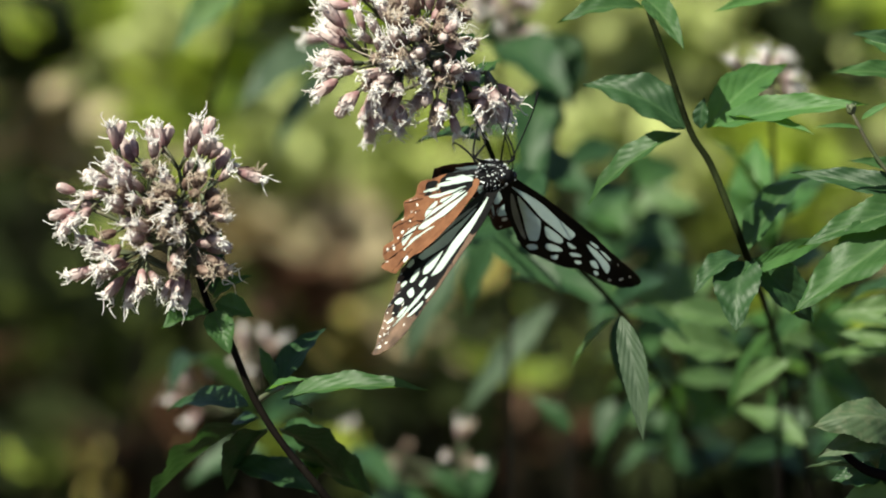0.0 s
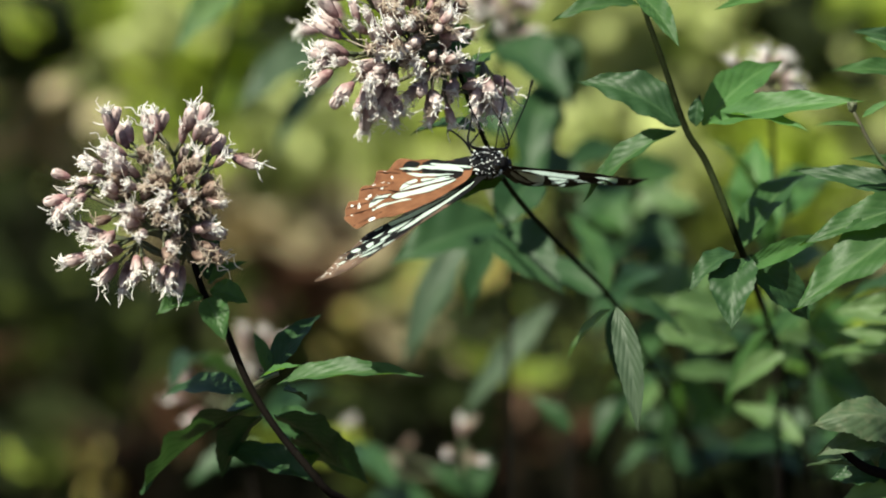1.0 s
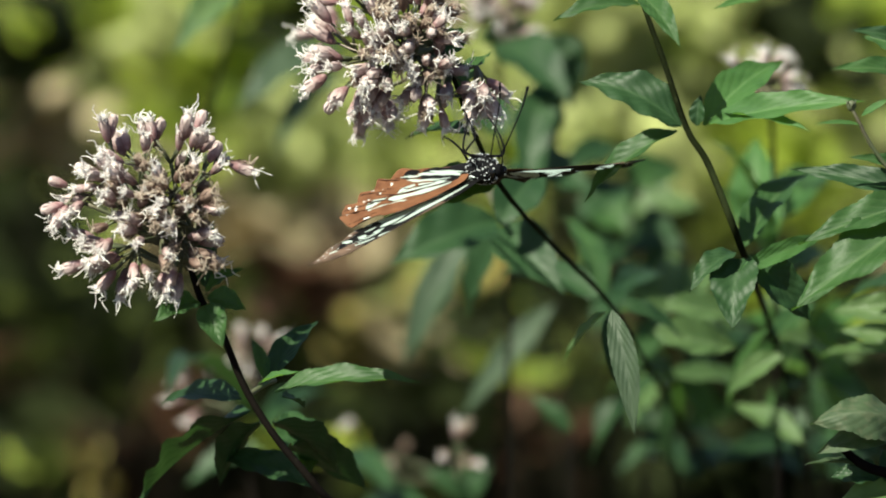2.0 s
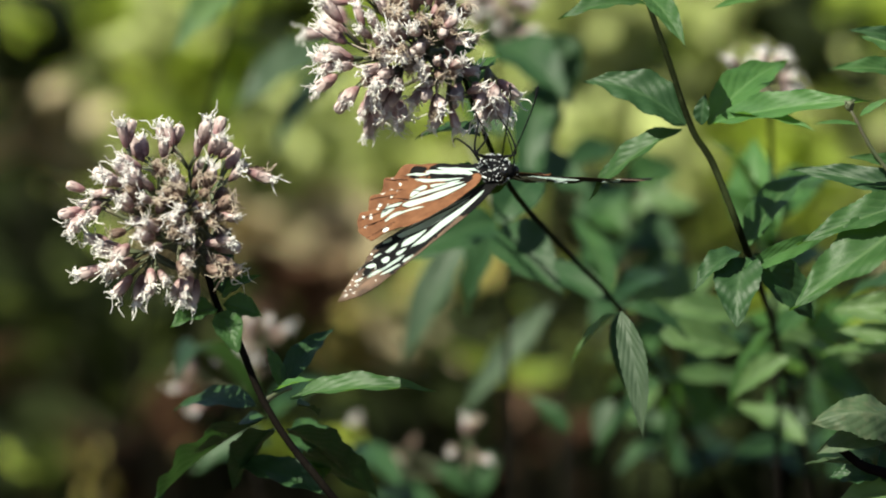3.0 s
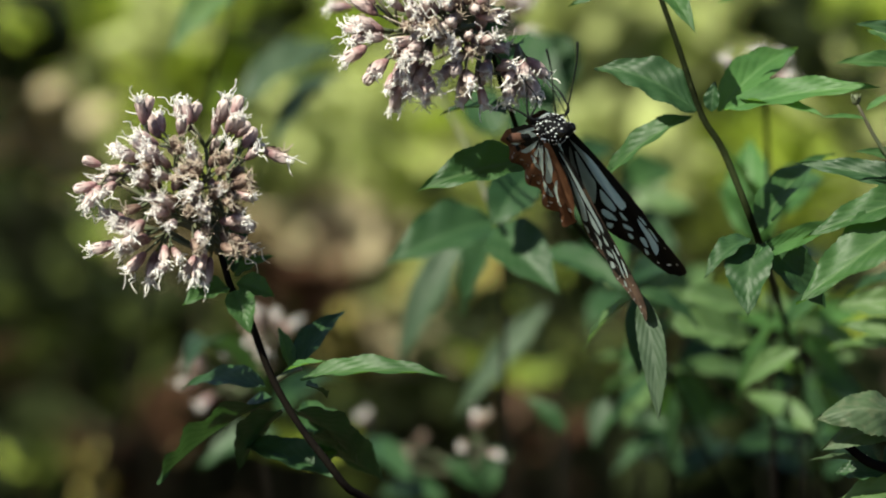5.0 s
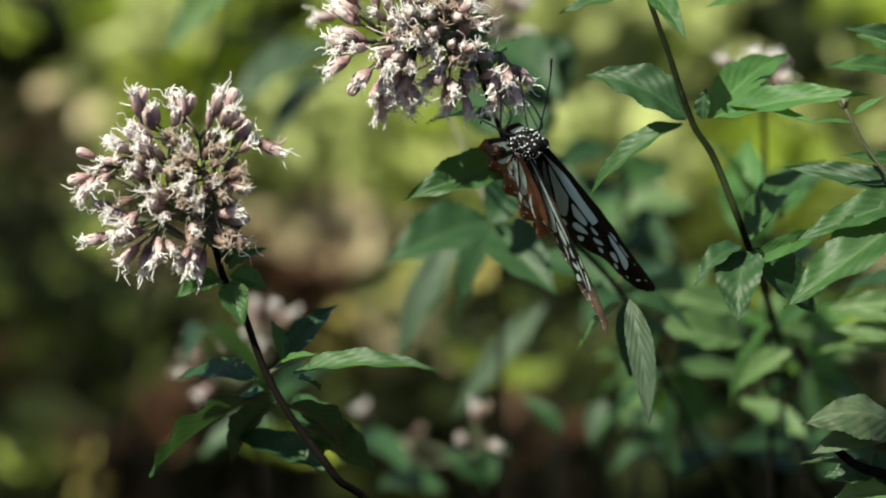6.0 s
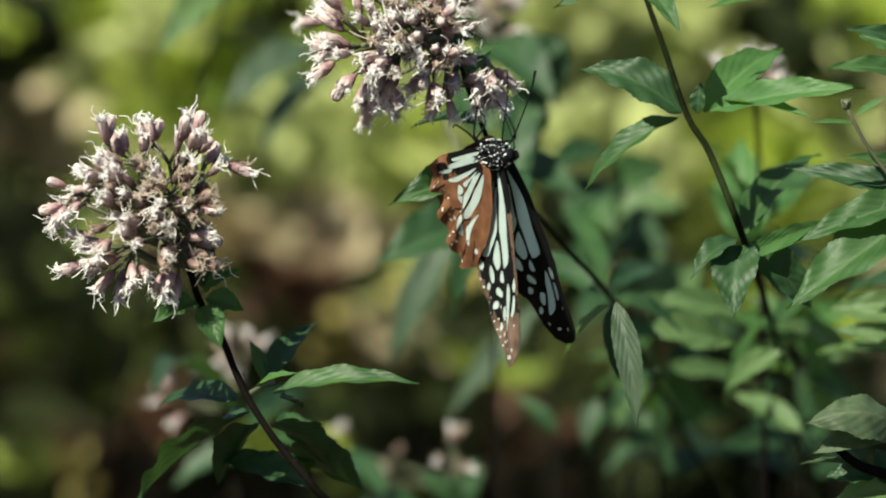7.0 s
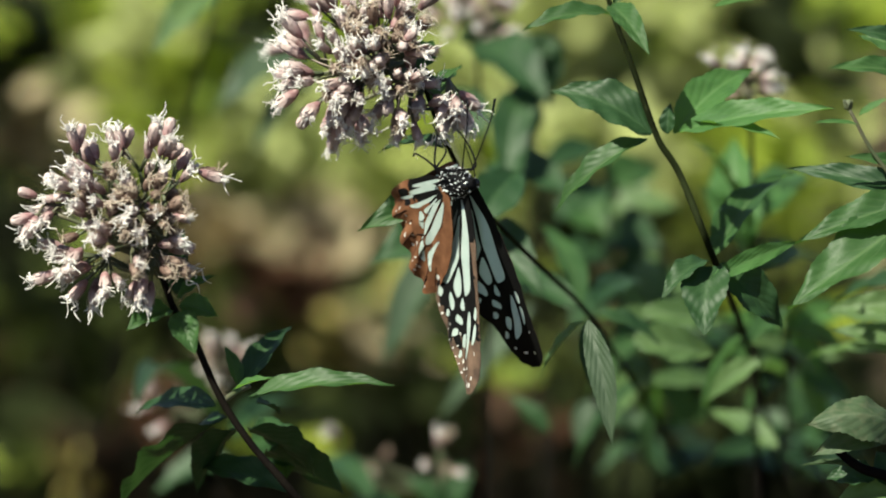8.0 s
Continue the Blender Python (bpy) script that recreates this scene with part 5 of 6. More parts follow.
    plant((0.04, 0.4, 0), "blurred stem with dark leaves near the soil", [
        ((0.0552, 0.32, 0.8325), (0.0502, 0.315, 0.8177), 0.0070, DUSK), ((0.0415, 0.32, 0.8212), (0.0278, 0.325, 0.8322), 0.0070, DEEP)], 36, (0.0419, 0.32, 0.8202))


round_headed = round_headed_stem()
feeding = feeding_stem()
leafy = leafy_stem()
edge = edge_stem()
worn = worn_stem()
low_back, mid_back, high_back, far_back = back_stems()
back_leaves()


# ---- butterfly ----
MM = 0.001
FORE = [(0, 2.2), (2.5, 2.6), (10.4, 3.9), (19.8, 4.3), (30.9, 3.4), (40, 2.2), (46.6, 1.2), (51.2, -0.6), (52.8, -2.9), (52.6, -5.4), (50.8, -7.5), (47.4, -9.6), (42.8, -11.6), (38.9, -13.5), (35.8, -15.3), (31.9, -17.5), (28, -18.6), (22.5, -16.6), (14, -11.4), (6, -5.6), (0, -2.6)]
FORE_CELLS = [  # pale cells from the costa to the hind margin
    [(5.1, -0.6), (8.8, 0.7), (14.3, 1.3), (21.5, 0.3), (27.3, -0.4), (28.9, -3), (28, -4), (22.4, -3.7), (18.5, -3.6), (12.5, -1.9), (8.4, -1.2)],
    [(8.8, -2.3), (12.6, -3.1), (16.6, -4.2), (19.8, -5.1), (24.8, -11), (25.3, -13.4), (24.3, -14.3), (19.4, -10.6), (14.3, -6.6)],
    [(21.7, -5.6), (23.4, -4.9), (26.2, -4.9), (28.3, -5.6), (29.1, -7.5), (27.2, -8.8), (25.2, -8.6)],
]
FORE_CELLS += [
    [(27.6, -10.8), (29.5, -9.2), (31.4, -9.2), (32.2, -10.3), (30.6, -12.1), (28.7, -12.4)], [(29.3, -5.2), (30.4, -4.5), (32.3, -4.7), (32.1, -6.2), (31, -6.4)],
    [(33.2, -8.2), (34.5, -6.0), (35.9, -6.5), (35.2, -8.6), (34.4, -9.2)], [(36.7, -10.3), (36.9, -8.5), (38.3, -9.1), (38.4, -11.2)], [(25.8, -16.5), (26.9, -14.4), (28.5, -15.3), (28.1, -17.2), (27, -17.4)],
]
FORE_CELLS += [
    [(31.8, -13.8), (32.6, -12.1), (33.7, -13.3), (33.3, -14.7)], [(32.6, -1.5), (34.7, -1.1), (38.5, -1.9), (42.7, -3.5), (44.5, -5.7), (43.4, -5.8), (39.4, -4.2), (35.5, -3.1)], [(31.5, 0.9), (33.1, 1.5), (35, 0.8), (34.1, -0.1)],
    [(35.8, 0.1), (36.9, 0.7), (40, -0.3), (40.9, -1.5), (38.4, -0.9)], [(38.1, -5.8), (38.9, -4.7), (41.6, -6), (41.1, -7.1), (39.5, -6.9)], [(41.9, -8.3), (42.8, -7.6), (44, -8.6), (43.6, -9.6)],
]
FORE_SMOKY = [[(7.5, -3.4), (8.8, -3.5), (14, -7.4), (19.5, -11.5), (23.8, -14.8), (22.1, -14.7), (17.5, -12), (12.3, -8.2)]]
FORE_DOTS = [(43.1, -0.7, 0.32), (46.8, -7.4, 0.42), (48.6, -5.2, 0.48), (49.0, -2.5, 0.42)]
FORE_UNDER = [(50.6, -4.2, 0.9), (49.8, -6.4, 0.5), (47.6, -8.6, 0.4), (45.4, -9.6, 0.45), (43.6, -10.4, 0.4), (41.4, -11.2, 0.45), (39.4, -12.4, 0.4), (36.8, -13.6, 0.45), (35.0, -14.6, 0.4), (32.8, -16.0, 0.5), (30.6, -17.0, 0.45),
              (35.6, -11.9, 0.55), (41.0, -9.4, 0.5), (44.9, -7.4, 0.5), (46.6, -4.4, 0.5), (38.0, -7.6, 0.4)]
HIND = [(1.4, 1.2), (6.4, 0.9), (13.7, -1.0), (21.4, -5.1), (26.0, -9.6), (27.8, -12.4), (28.3, -14.8), (27.5, -17.6), (25.6, -19.9), (23, -21.6), (19.3, -23.4), (15.3, -24.9), (11.8, -25.7), (8.0, -26.6), (5, -26.5), (2.4, -24.3), (0, -20), (-1.7, -13.1), (-3.4, -5.4), (-2.4, -1.6)]
HIND_CELLS = [
    [(0.5, -15.5), (-0.6, -12.1), (-2.8, -3), (-2, -3), (-0.2, -9.7), (0.9, -14.3)], [(2.5, -17.7), (1, -13.7), (-1.2, -5.9), (-0.3, -3.4), (1.2, -8.8), (3.1, -16.3)], [(5, -23.5), (3.9, -19.9), (3, -16.5), (3.7, -16.2), (4.9, -20.6)],
    [(1.4, -4.5), (3, -9.2), (5.1, -15.2), (6.2, -18.4), (6.3, -14.8), (3.6, -8.1)], [(2.4, -4.7), (4.1, -7.7), (6, -11.3), (6.9, -11.7), (7.1, -9.6), (5, -6.9)],
]
HIND_CELLS += [
    [(3.1, -2.4), (3.9, -1.7), (6.4, -3.0), (9.4, -5.0), (12.3, -7.8), (15, -11.4), (15.4, -13.2), (13.6, -12.6), (10.6, -9.7), (7.4, -6.7)], [(2.4, -3.2), (4.2, -4.6), (7.2, -7.4), (10.2, -10.2), (12.9, -12.7), (12.5, -13.7), (9.6, -12.2), (6.8, -9.4), (4.4, -6.7)], [(7.1, -14.4), (7.5, -12.1), (9.4, -12.5), (11.8, -14.2), (10.4, -15)],
    [(13.0, -14.6), (15.4, -14.0), (18.2, -15.0), (20.5, -16.3), (18.8, -16.9), (15.6, -16.0)], [(13.6, -6.7), (16.2, -8.9), (18.2, -10.6), (20.8, -11.8), (22.2, -12.2), (21.2, -13.3), (20.2, -14.9), (17.8, -13.6), (16, -10.9)],
]
HIND_BRAND = [[(2.5, -22.2), (1.7, -18.4), (3.7, -18.6), (4.5, -22.4)], [(5.1, -21.1), (4.6, -18.4), (5.8, -18), (6.4, -20.4)]]
HIND_DOTS = [(9.1, -21, 0.4), (11.1, -22.8, 0.35), (11, -20.2, 0.45), (14, -21.9, 0.5), (13.7, -19.3, 0.4), (16.8, -21, 0.5), (16.1, -18.8, 0.6), (20.4, -20.1, 0.45), (19.3, -18.2, 0.4), (21.8, -18.5, 0.5), (22.8, -14.9, 0.85), (23.8, -10.9, 0.8), (22.9, -19.9, 0.4), (25.1, -17.6, 0.45), (26.3, -15.2, 0.4), (7.4, -23.4, 0.35), (8.4, -24.6, 0.3)]


def outline(points, steps=4):
    closed = [Vector((x, y, 0)) for x, y in points]
    n = len(closed)
    out = []
    for i in range(n):
        a, b, c, d = (closed[(i + k - 1) % n] for k in range(4))
        for j in range(steps):
            t = j / steps
            out.append(0.5 * (2 * b + (c - a) * t + (2 * a - 5 * b + 4 * c - d) * t * t + (3 * b - a - 3 * c + d) * t ** 3))
    return out


def camber(x, y, folds=0.0):
    """A wing is not quite flat; the hindwing's margin is pleated."""
    r = math.hypot(x, y)
    pleat = folds * max(0.0, (r - 13.0) / 14.0) ** 1.5 * math.sin(math.atan2(y, x + 0.01) * 27.0)
    return pleat + 0.5 * math.sin(x / 17.0) + 0.10 * math.sin(y * 1.35 + x * 0.22)


def inside(p, ring):
    hit = False
    for a, b in zip(ring, ring[1:] + ring[:1]):
        if (a.y > p.y) != (b.y > p.y) and p.x < (b.x - a.x) * (p.y - a.y) / (b.y - a.y) + a.x:
            hit = not hit
    return hit


def wing(name, butterfly, points, cells, dots, side, top, under, apex, label, patches_dark, under_dots=()):
    """A wing about its hinge, with x out, y forward, z up: a two-faced membrane with the pale cells and spots let into it."""
    rnd = random.Random(5)
    ring = [p + Vector((rnd.uniform(-0.2, 0.2), rnd.uniform(-0.25, 0.25), 0)) if p.x > 8 else p for p in outline(points)]
    patches = [outline(c, 4) for c in cells]
    ends = [len(cells)]
    patches += [outline(c, 3) for c in patches_dark]
    ends.append(len(patches))
    for x, y, r in dots:
        e, tilt = rnd.uniform(0.8, 1.3), rnd.uniform(-0.5, 0.5)
        patches.append([Vector((x + math.cos(a + tilt) * r * e, y + math.sin(a) * r / e, 0)) for a in (math.tau * k / 9 for k in range(9))])
    pts, edges = [], []
    for loop in [ring] + patches:
        k = len(pts)
        pts += [Vector((p.x, p.y)) for p in loop]
        edges += [(k + i, k + (i + 1) % len(loop)) for i in range(len(loop))]
    x = 1.0
    while x < 54:
        y = -30.0
        while y < 8:
            if inside(Vector((x, y, 0)), ring):
                pts.append(Vector((x + rnd.uniform(-0.3, 0.3), y + rnd.uniform(-0.3, 0.3))))
            y += 1.5
        x += 1.5
    verts, _, faces, _, _, _ = mathutils.geometry.delaunay_2d_cdt(pts, edges, [], 0, 1e-4)
    owner = []
    for f in faces:
        c = sum((verts[i] for i in f), Vector((0, 0))) / len(f)
        c = Vector((c.x, c.y, 0))
        if not inside(c, ring):
            owner.append(-2)
            continue
        owner.append(next((k for k, q in enumerate(patches) if inside(c, q)), -1))
    drop, folds = (0.0, 0.12) if apex is not None else (-0.5, 0.8)

    def build(nm, pick, layers, mats, parent, lab="", kind=""):
        me = bpy.data.meshes.new(nm)
        co, fs, mi = [], [], []
        for lift, m, flip in layers:
            used = {}
            for f, o in zip(faces, owner):
                if not pick(o):
                    continue
                ids = []
                for i in f:
                    if i not in used:
                        used[i] = len(co)
                        v = verts[i]
                        co.append((side * v.x * MM, v.y * MM, (camber(v.x, v.y, folds) + lift + drop) * MM))
                    ids.append(used[i])
                fs.append(ids[::-1] if flip != (side < 0) else ids)
                c = sum((verts[i] for i in f), Vector((0, 0))) / len(f)
                tip = apex is not None and m == 1 and (c.x + 3.0 * noise.noise(Vector((c.x * 0.5, c.y * 0.5, 3.0))) > 40.0 or c.y > 1.9 + 0.6 * noise.noise(Vector((c.x, c.y, 8.0))) and c.x > 16 or 20 < c.x < 44 and c.y < -0.42 * (52 - c.x) - 7.0 + 1.5 * noise.noise(Vector((c.x, c.y, 5.0))))
                base = apex is None and m == 1 and c.x < 4.4 + 0.5 * noise.noise(Vector((c.x, c.y, 1.0))) and -17.5 < c.y < -2.0 and c.x > -3.0 - 0.12 * c.y - 1.6
                mi.append(2 if tip or base else m)
        me.from_pydata(co, [], fs)
        for m in mats:
            me.materials.append(m)
        me.polygons.foreach_set("material_index", mi)
        me.shade_smooth()
        ob = new(nm, me)
        ob.parent = parent
        return tagged(ob, lab, kind=kind)

    w = build(name, lambda o: o == -1, [(0.06, 0, False), (-0.06, 1, True)], [top, under, apex or WING_BLACK], butterfly, label)
    for k in range(len(cells)):
        build("wing_cell", lambda o: o == k, [(0.0, 0, False)], [WING_PALE], w, "pale blue translucent cell")
    for k in range(ends[0], ends[1]):
        build("wing_patch", lambda o: o == k, [(0.0, 0, False)], [WING_SMOKY if apex is not None else WING_BLACK], w, "smoky grey cell" if apex is not None else "black scent patch")
    build("wing_spotting", lambda o: o >= ends[1], [(0.0, 0, False)], [WING_SPOT], w, "small white spots", "stuff")
    if under_dots:
        bm = bmesh.new()
        for x, y, r in under_dots:
            e, tilt, r = rnd.uniform(0.7, 1.6), rnd.uniform(-0.6, 0.6), r * rnd.uniform(0.6, 0.95)
            rim = [(x + math.cos(q + tilt) * r * e, y + math.sin(q) * r / e) for q in (math.tau * j / 8 for j in range(8))]
            f = bm.faces.new([bm.verts.new((side * u, v, camber(u, v, folds) + drop - 0.085)) for u, v in rim])
        bmesh.ops.scale(bm, vec=(MM, MM, MM), verts=bm.verts)
        me = bpy.data.meshes.new("underside_spotting")
        bm.to_mesh(me)
        bm.free()
        me.materials.append(WING_SPOT)
        tagged(new("underside_spotting", me), "white spots of the underside", kind="stuff").parent = w
    if apex is None:
        bm = bmesh.new()
        veins = [[Vector((e.x * f, e.y * f - 1.0 * (1 - f), 0)) for f in (0.74, 0.83, 0.91, 0.985)] for e in ring[22:-24:4]]
        veins += [[Vector((u, v, 0)) for u, v in c] for c in (((2.6, -2.6), (7.3, -7.1), (13.2, -12.8), (16.2, -18.0)), ((2.0, -3.4), (5.4, -8.4), (9.4, -13.0), (10.4, -19.0)), ((3.4, -1.2), (9.4, -4.4), (15.2, -10.8), (20.4, -15.4)), ((15.2, -10.8), (15.8, -13.6), (19.6, -17.6)), ((12.9, -13.4), (13.4, -17.0), (14.6, -20.0)))]
        for line in veins:
            for up in (-1, 1):
                tube(bm, [Vector((side * q.x, q.y, camber(q.x, q.y, folds) + drop + up * 0.06)) for q in line], [0.10, 0.14, 0.10], 4)
        bmesh.ops.scale(bm, vec=(MM, MM, MM), verts=bm.verts)
        me = bpy.data.meshes.new("wing_veining")
        bm.to_mesh(me)
        bm.free()
        me.materials.append(WING_MAROON)
        tagged(new("wing_veining", me), "fine dark veins", kind="stuff").parent = w
    return w


def local_part(name, bm, mats, parent, label=""):
    bmesh.ops.scale(bm, vec=(MM, MM, MM), verts=bm.verts)
    me = bpy.data.meshes.new(name)
    bm.to_mesh(me)
    bm.free()
    for m in mats if isinstance(mats, list) else [mats]:
        me.materials.append(m)
    me.shade_smooth()
    ob = new(name, me)
    ob.parent = parent
    return tagged(ob, label)


def butterfly_thing(label):
    """x to its right, y to its head, z to its back; the wings hinge at the origin."""
    b = new("butterfly")
    b.empty_display_size = 0.02
    tagged(b, label, "butterfly", "butterflies")
    bm = bmesh.new()
    ball(bm, (0, 1.0, -1.6), 3.6, (0.95, 1.5, 1.05), 16, 12)
    local_part("thorax", bm, BODY_BLACK, b, "black furry thorax")
    rnd = random.Random(8)
    bm = bmesh.new()
    for k in range(150):
        a, h = k * 2.39996 + rnd.uniform(-0.2, 0.2), -0.88 + 1.8 * (k + 0.5) / 150
        q = Vector((math.cos(a) * math.sqrt(1 - h * h) * 3.42, h * 5.4, math.sin(a) * math.sqrt(1 - h * h) * 3.78)) + Vector((0, 1.0, -1.6))
        ball(bm, q, rnd.choice((0.10, 0.13, 0.17, 0.22, 0.30)), (1, rnd.uniform(0.8, 2.1), 0.9), 7, 5)
    local_part("thorax_speckle", bm, DOT_WHITE, b, "white spots of the thorax")
    bm = bmesh.new()
    ball(bm, (0, 6.8, -1.8), 1.9, (1.15, 0.9, 1.0))
    head = local_part("head", bm, BODY_BLACK, b)
    for sx in (-1, 1):
        bm = bmesh.new()
        ball(bm, (sx * 1.7, 7.2, -1.7), 1.15, (0.8, 1, 1.1))
        local_part("eye", bm, EYE_BLACK, head)
    bm = bmesh.new()
    for k in range(12):
        a = math.tau * k / 12
        ball(bm, (math.cos(a) * 1.9, 7.0 + 1.1 * math.sin(k * 2.1), -1.8 + math.sin(a) * 1.75), 0.28, (1, 1, 1), 6, 4)
    local_part("head_speckle", bm, DOT_WHITE, head)
    bm = bmesh.new()
    tube(bm, smooth_line([(0, -2, -1.2), (0, -7, -0.4), (0, -12, 0.6)]), [2.0, 1.9, 1.7], 12)
    local_part("abdomen", bm, BODY_BLACK, b, "black abdomen between the wings")
    bm = bmesh.new()
    tube(bm, smooth_line([(0, -11.8, 0.55), (0, -15, 1.2), (0, -18, 1.6), (0, -20.5, 1.8)]), [1.68, 1.7, 1.4, 0.4], 12)
    local_part("abdomen_tip", bm, ABDOMEN_BROWN, b, "brown end of the abdomen")
    for pts in (((1.0, 6.3, -4.6), (2.2, 9.0, -9.4), (5.1, 11.2, -17.3), (6.6, 11.7, -22.2)), ((-1.1, 5.9, -5.2), (-4.6, 12.6, -11.2), (-6.3, 17.8, -19.5), (-6.8, 19.1, -25.2))):
        bm = bmesh.new()
        tube(bm, smooth_line(pts), [0.2, 0.18, 0.18, 0.36], 6)
        local_part("antenna", bm, BODY_BLACK, b)
    for pts in (((-4.5, 1.2, -4.3), (-6.6, 0.6, -7.7), (-8.5, -2.3, -10.1), (-8.7, -3.5, -9.3)), ((-3.7, 2.9, -5.1), (-6.3, 2.0, -7.5), (-3.8, 0.5, -13.9), (-3.1, -1.8, -16.4)), ((-1.5, 4.5, -5.3), (1.6, 7.7, -5.9), (2.3, 5.2, -10.3), (1.4, 1.6, -14.7)), ((-3.4, 4.3, -5.5), (-6.5, 3.2, -6.8), (-3.1, 2.7, -10.3), (-3.5, -0.6, -15.2))):
        bm = bmesh.new()
        tube(bm, smooth_line(pts, 5), [0.34, 0.27, 0.22, 0.18], 6)
        local_part("leg", bm, BODY_BLACK, b)
    bm = bmesh.new()
    tube(bm, smooth_line([(0, 8.2, -2.4), (-0.8, 10.6, -5.0), (-1.2, 9.6, -9.5), (-1.4, 8.4, -12.5)]), [0.2, 0.14], 6)
    local_part("proboscis", bm, BODY_BLACK, b)
    wings = []
    for side in (-1, 1):
        fw = wing("forewing", b, FORE, FORE_CELLS, FORE_DOTS, side, WING_BLACK, WING_BLACK, WING_UMBER, "black forewing with pale blue cells", FORE_SMOKY, FORE_UNDER)
        hw = wing("hindwing", b, HIND, HIND_CELLS, HIND_DOTS, side, WING_MAROON, WING_CHESTNUT, None, "chestnut hindwing with pale cells", HIND_BRAND)
        wings.append((side, fw, hw))
    return b, wings


sipping, sipping_wings = butterfly_thing("chestnut and black butterfly with pale cells hanging under flowers")
flying, flying_wings = butterfly_thing("black and pale blue butterfly fluttering beside the flowers")


def flap(side, angle, twist=0.0, sweep=0.0):
    """A wing's pose at its hinge: 0 spread flat, 90 closed over the back; twist about its span, sweep towards the head."""
    return pose(side * 0.0024, 0, 0, 0, -side * angle, 0) @ pose(0, 0, 0, twist, 0, side * sweep)


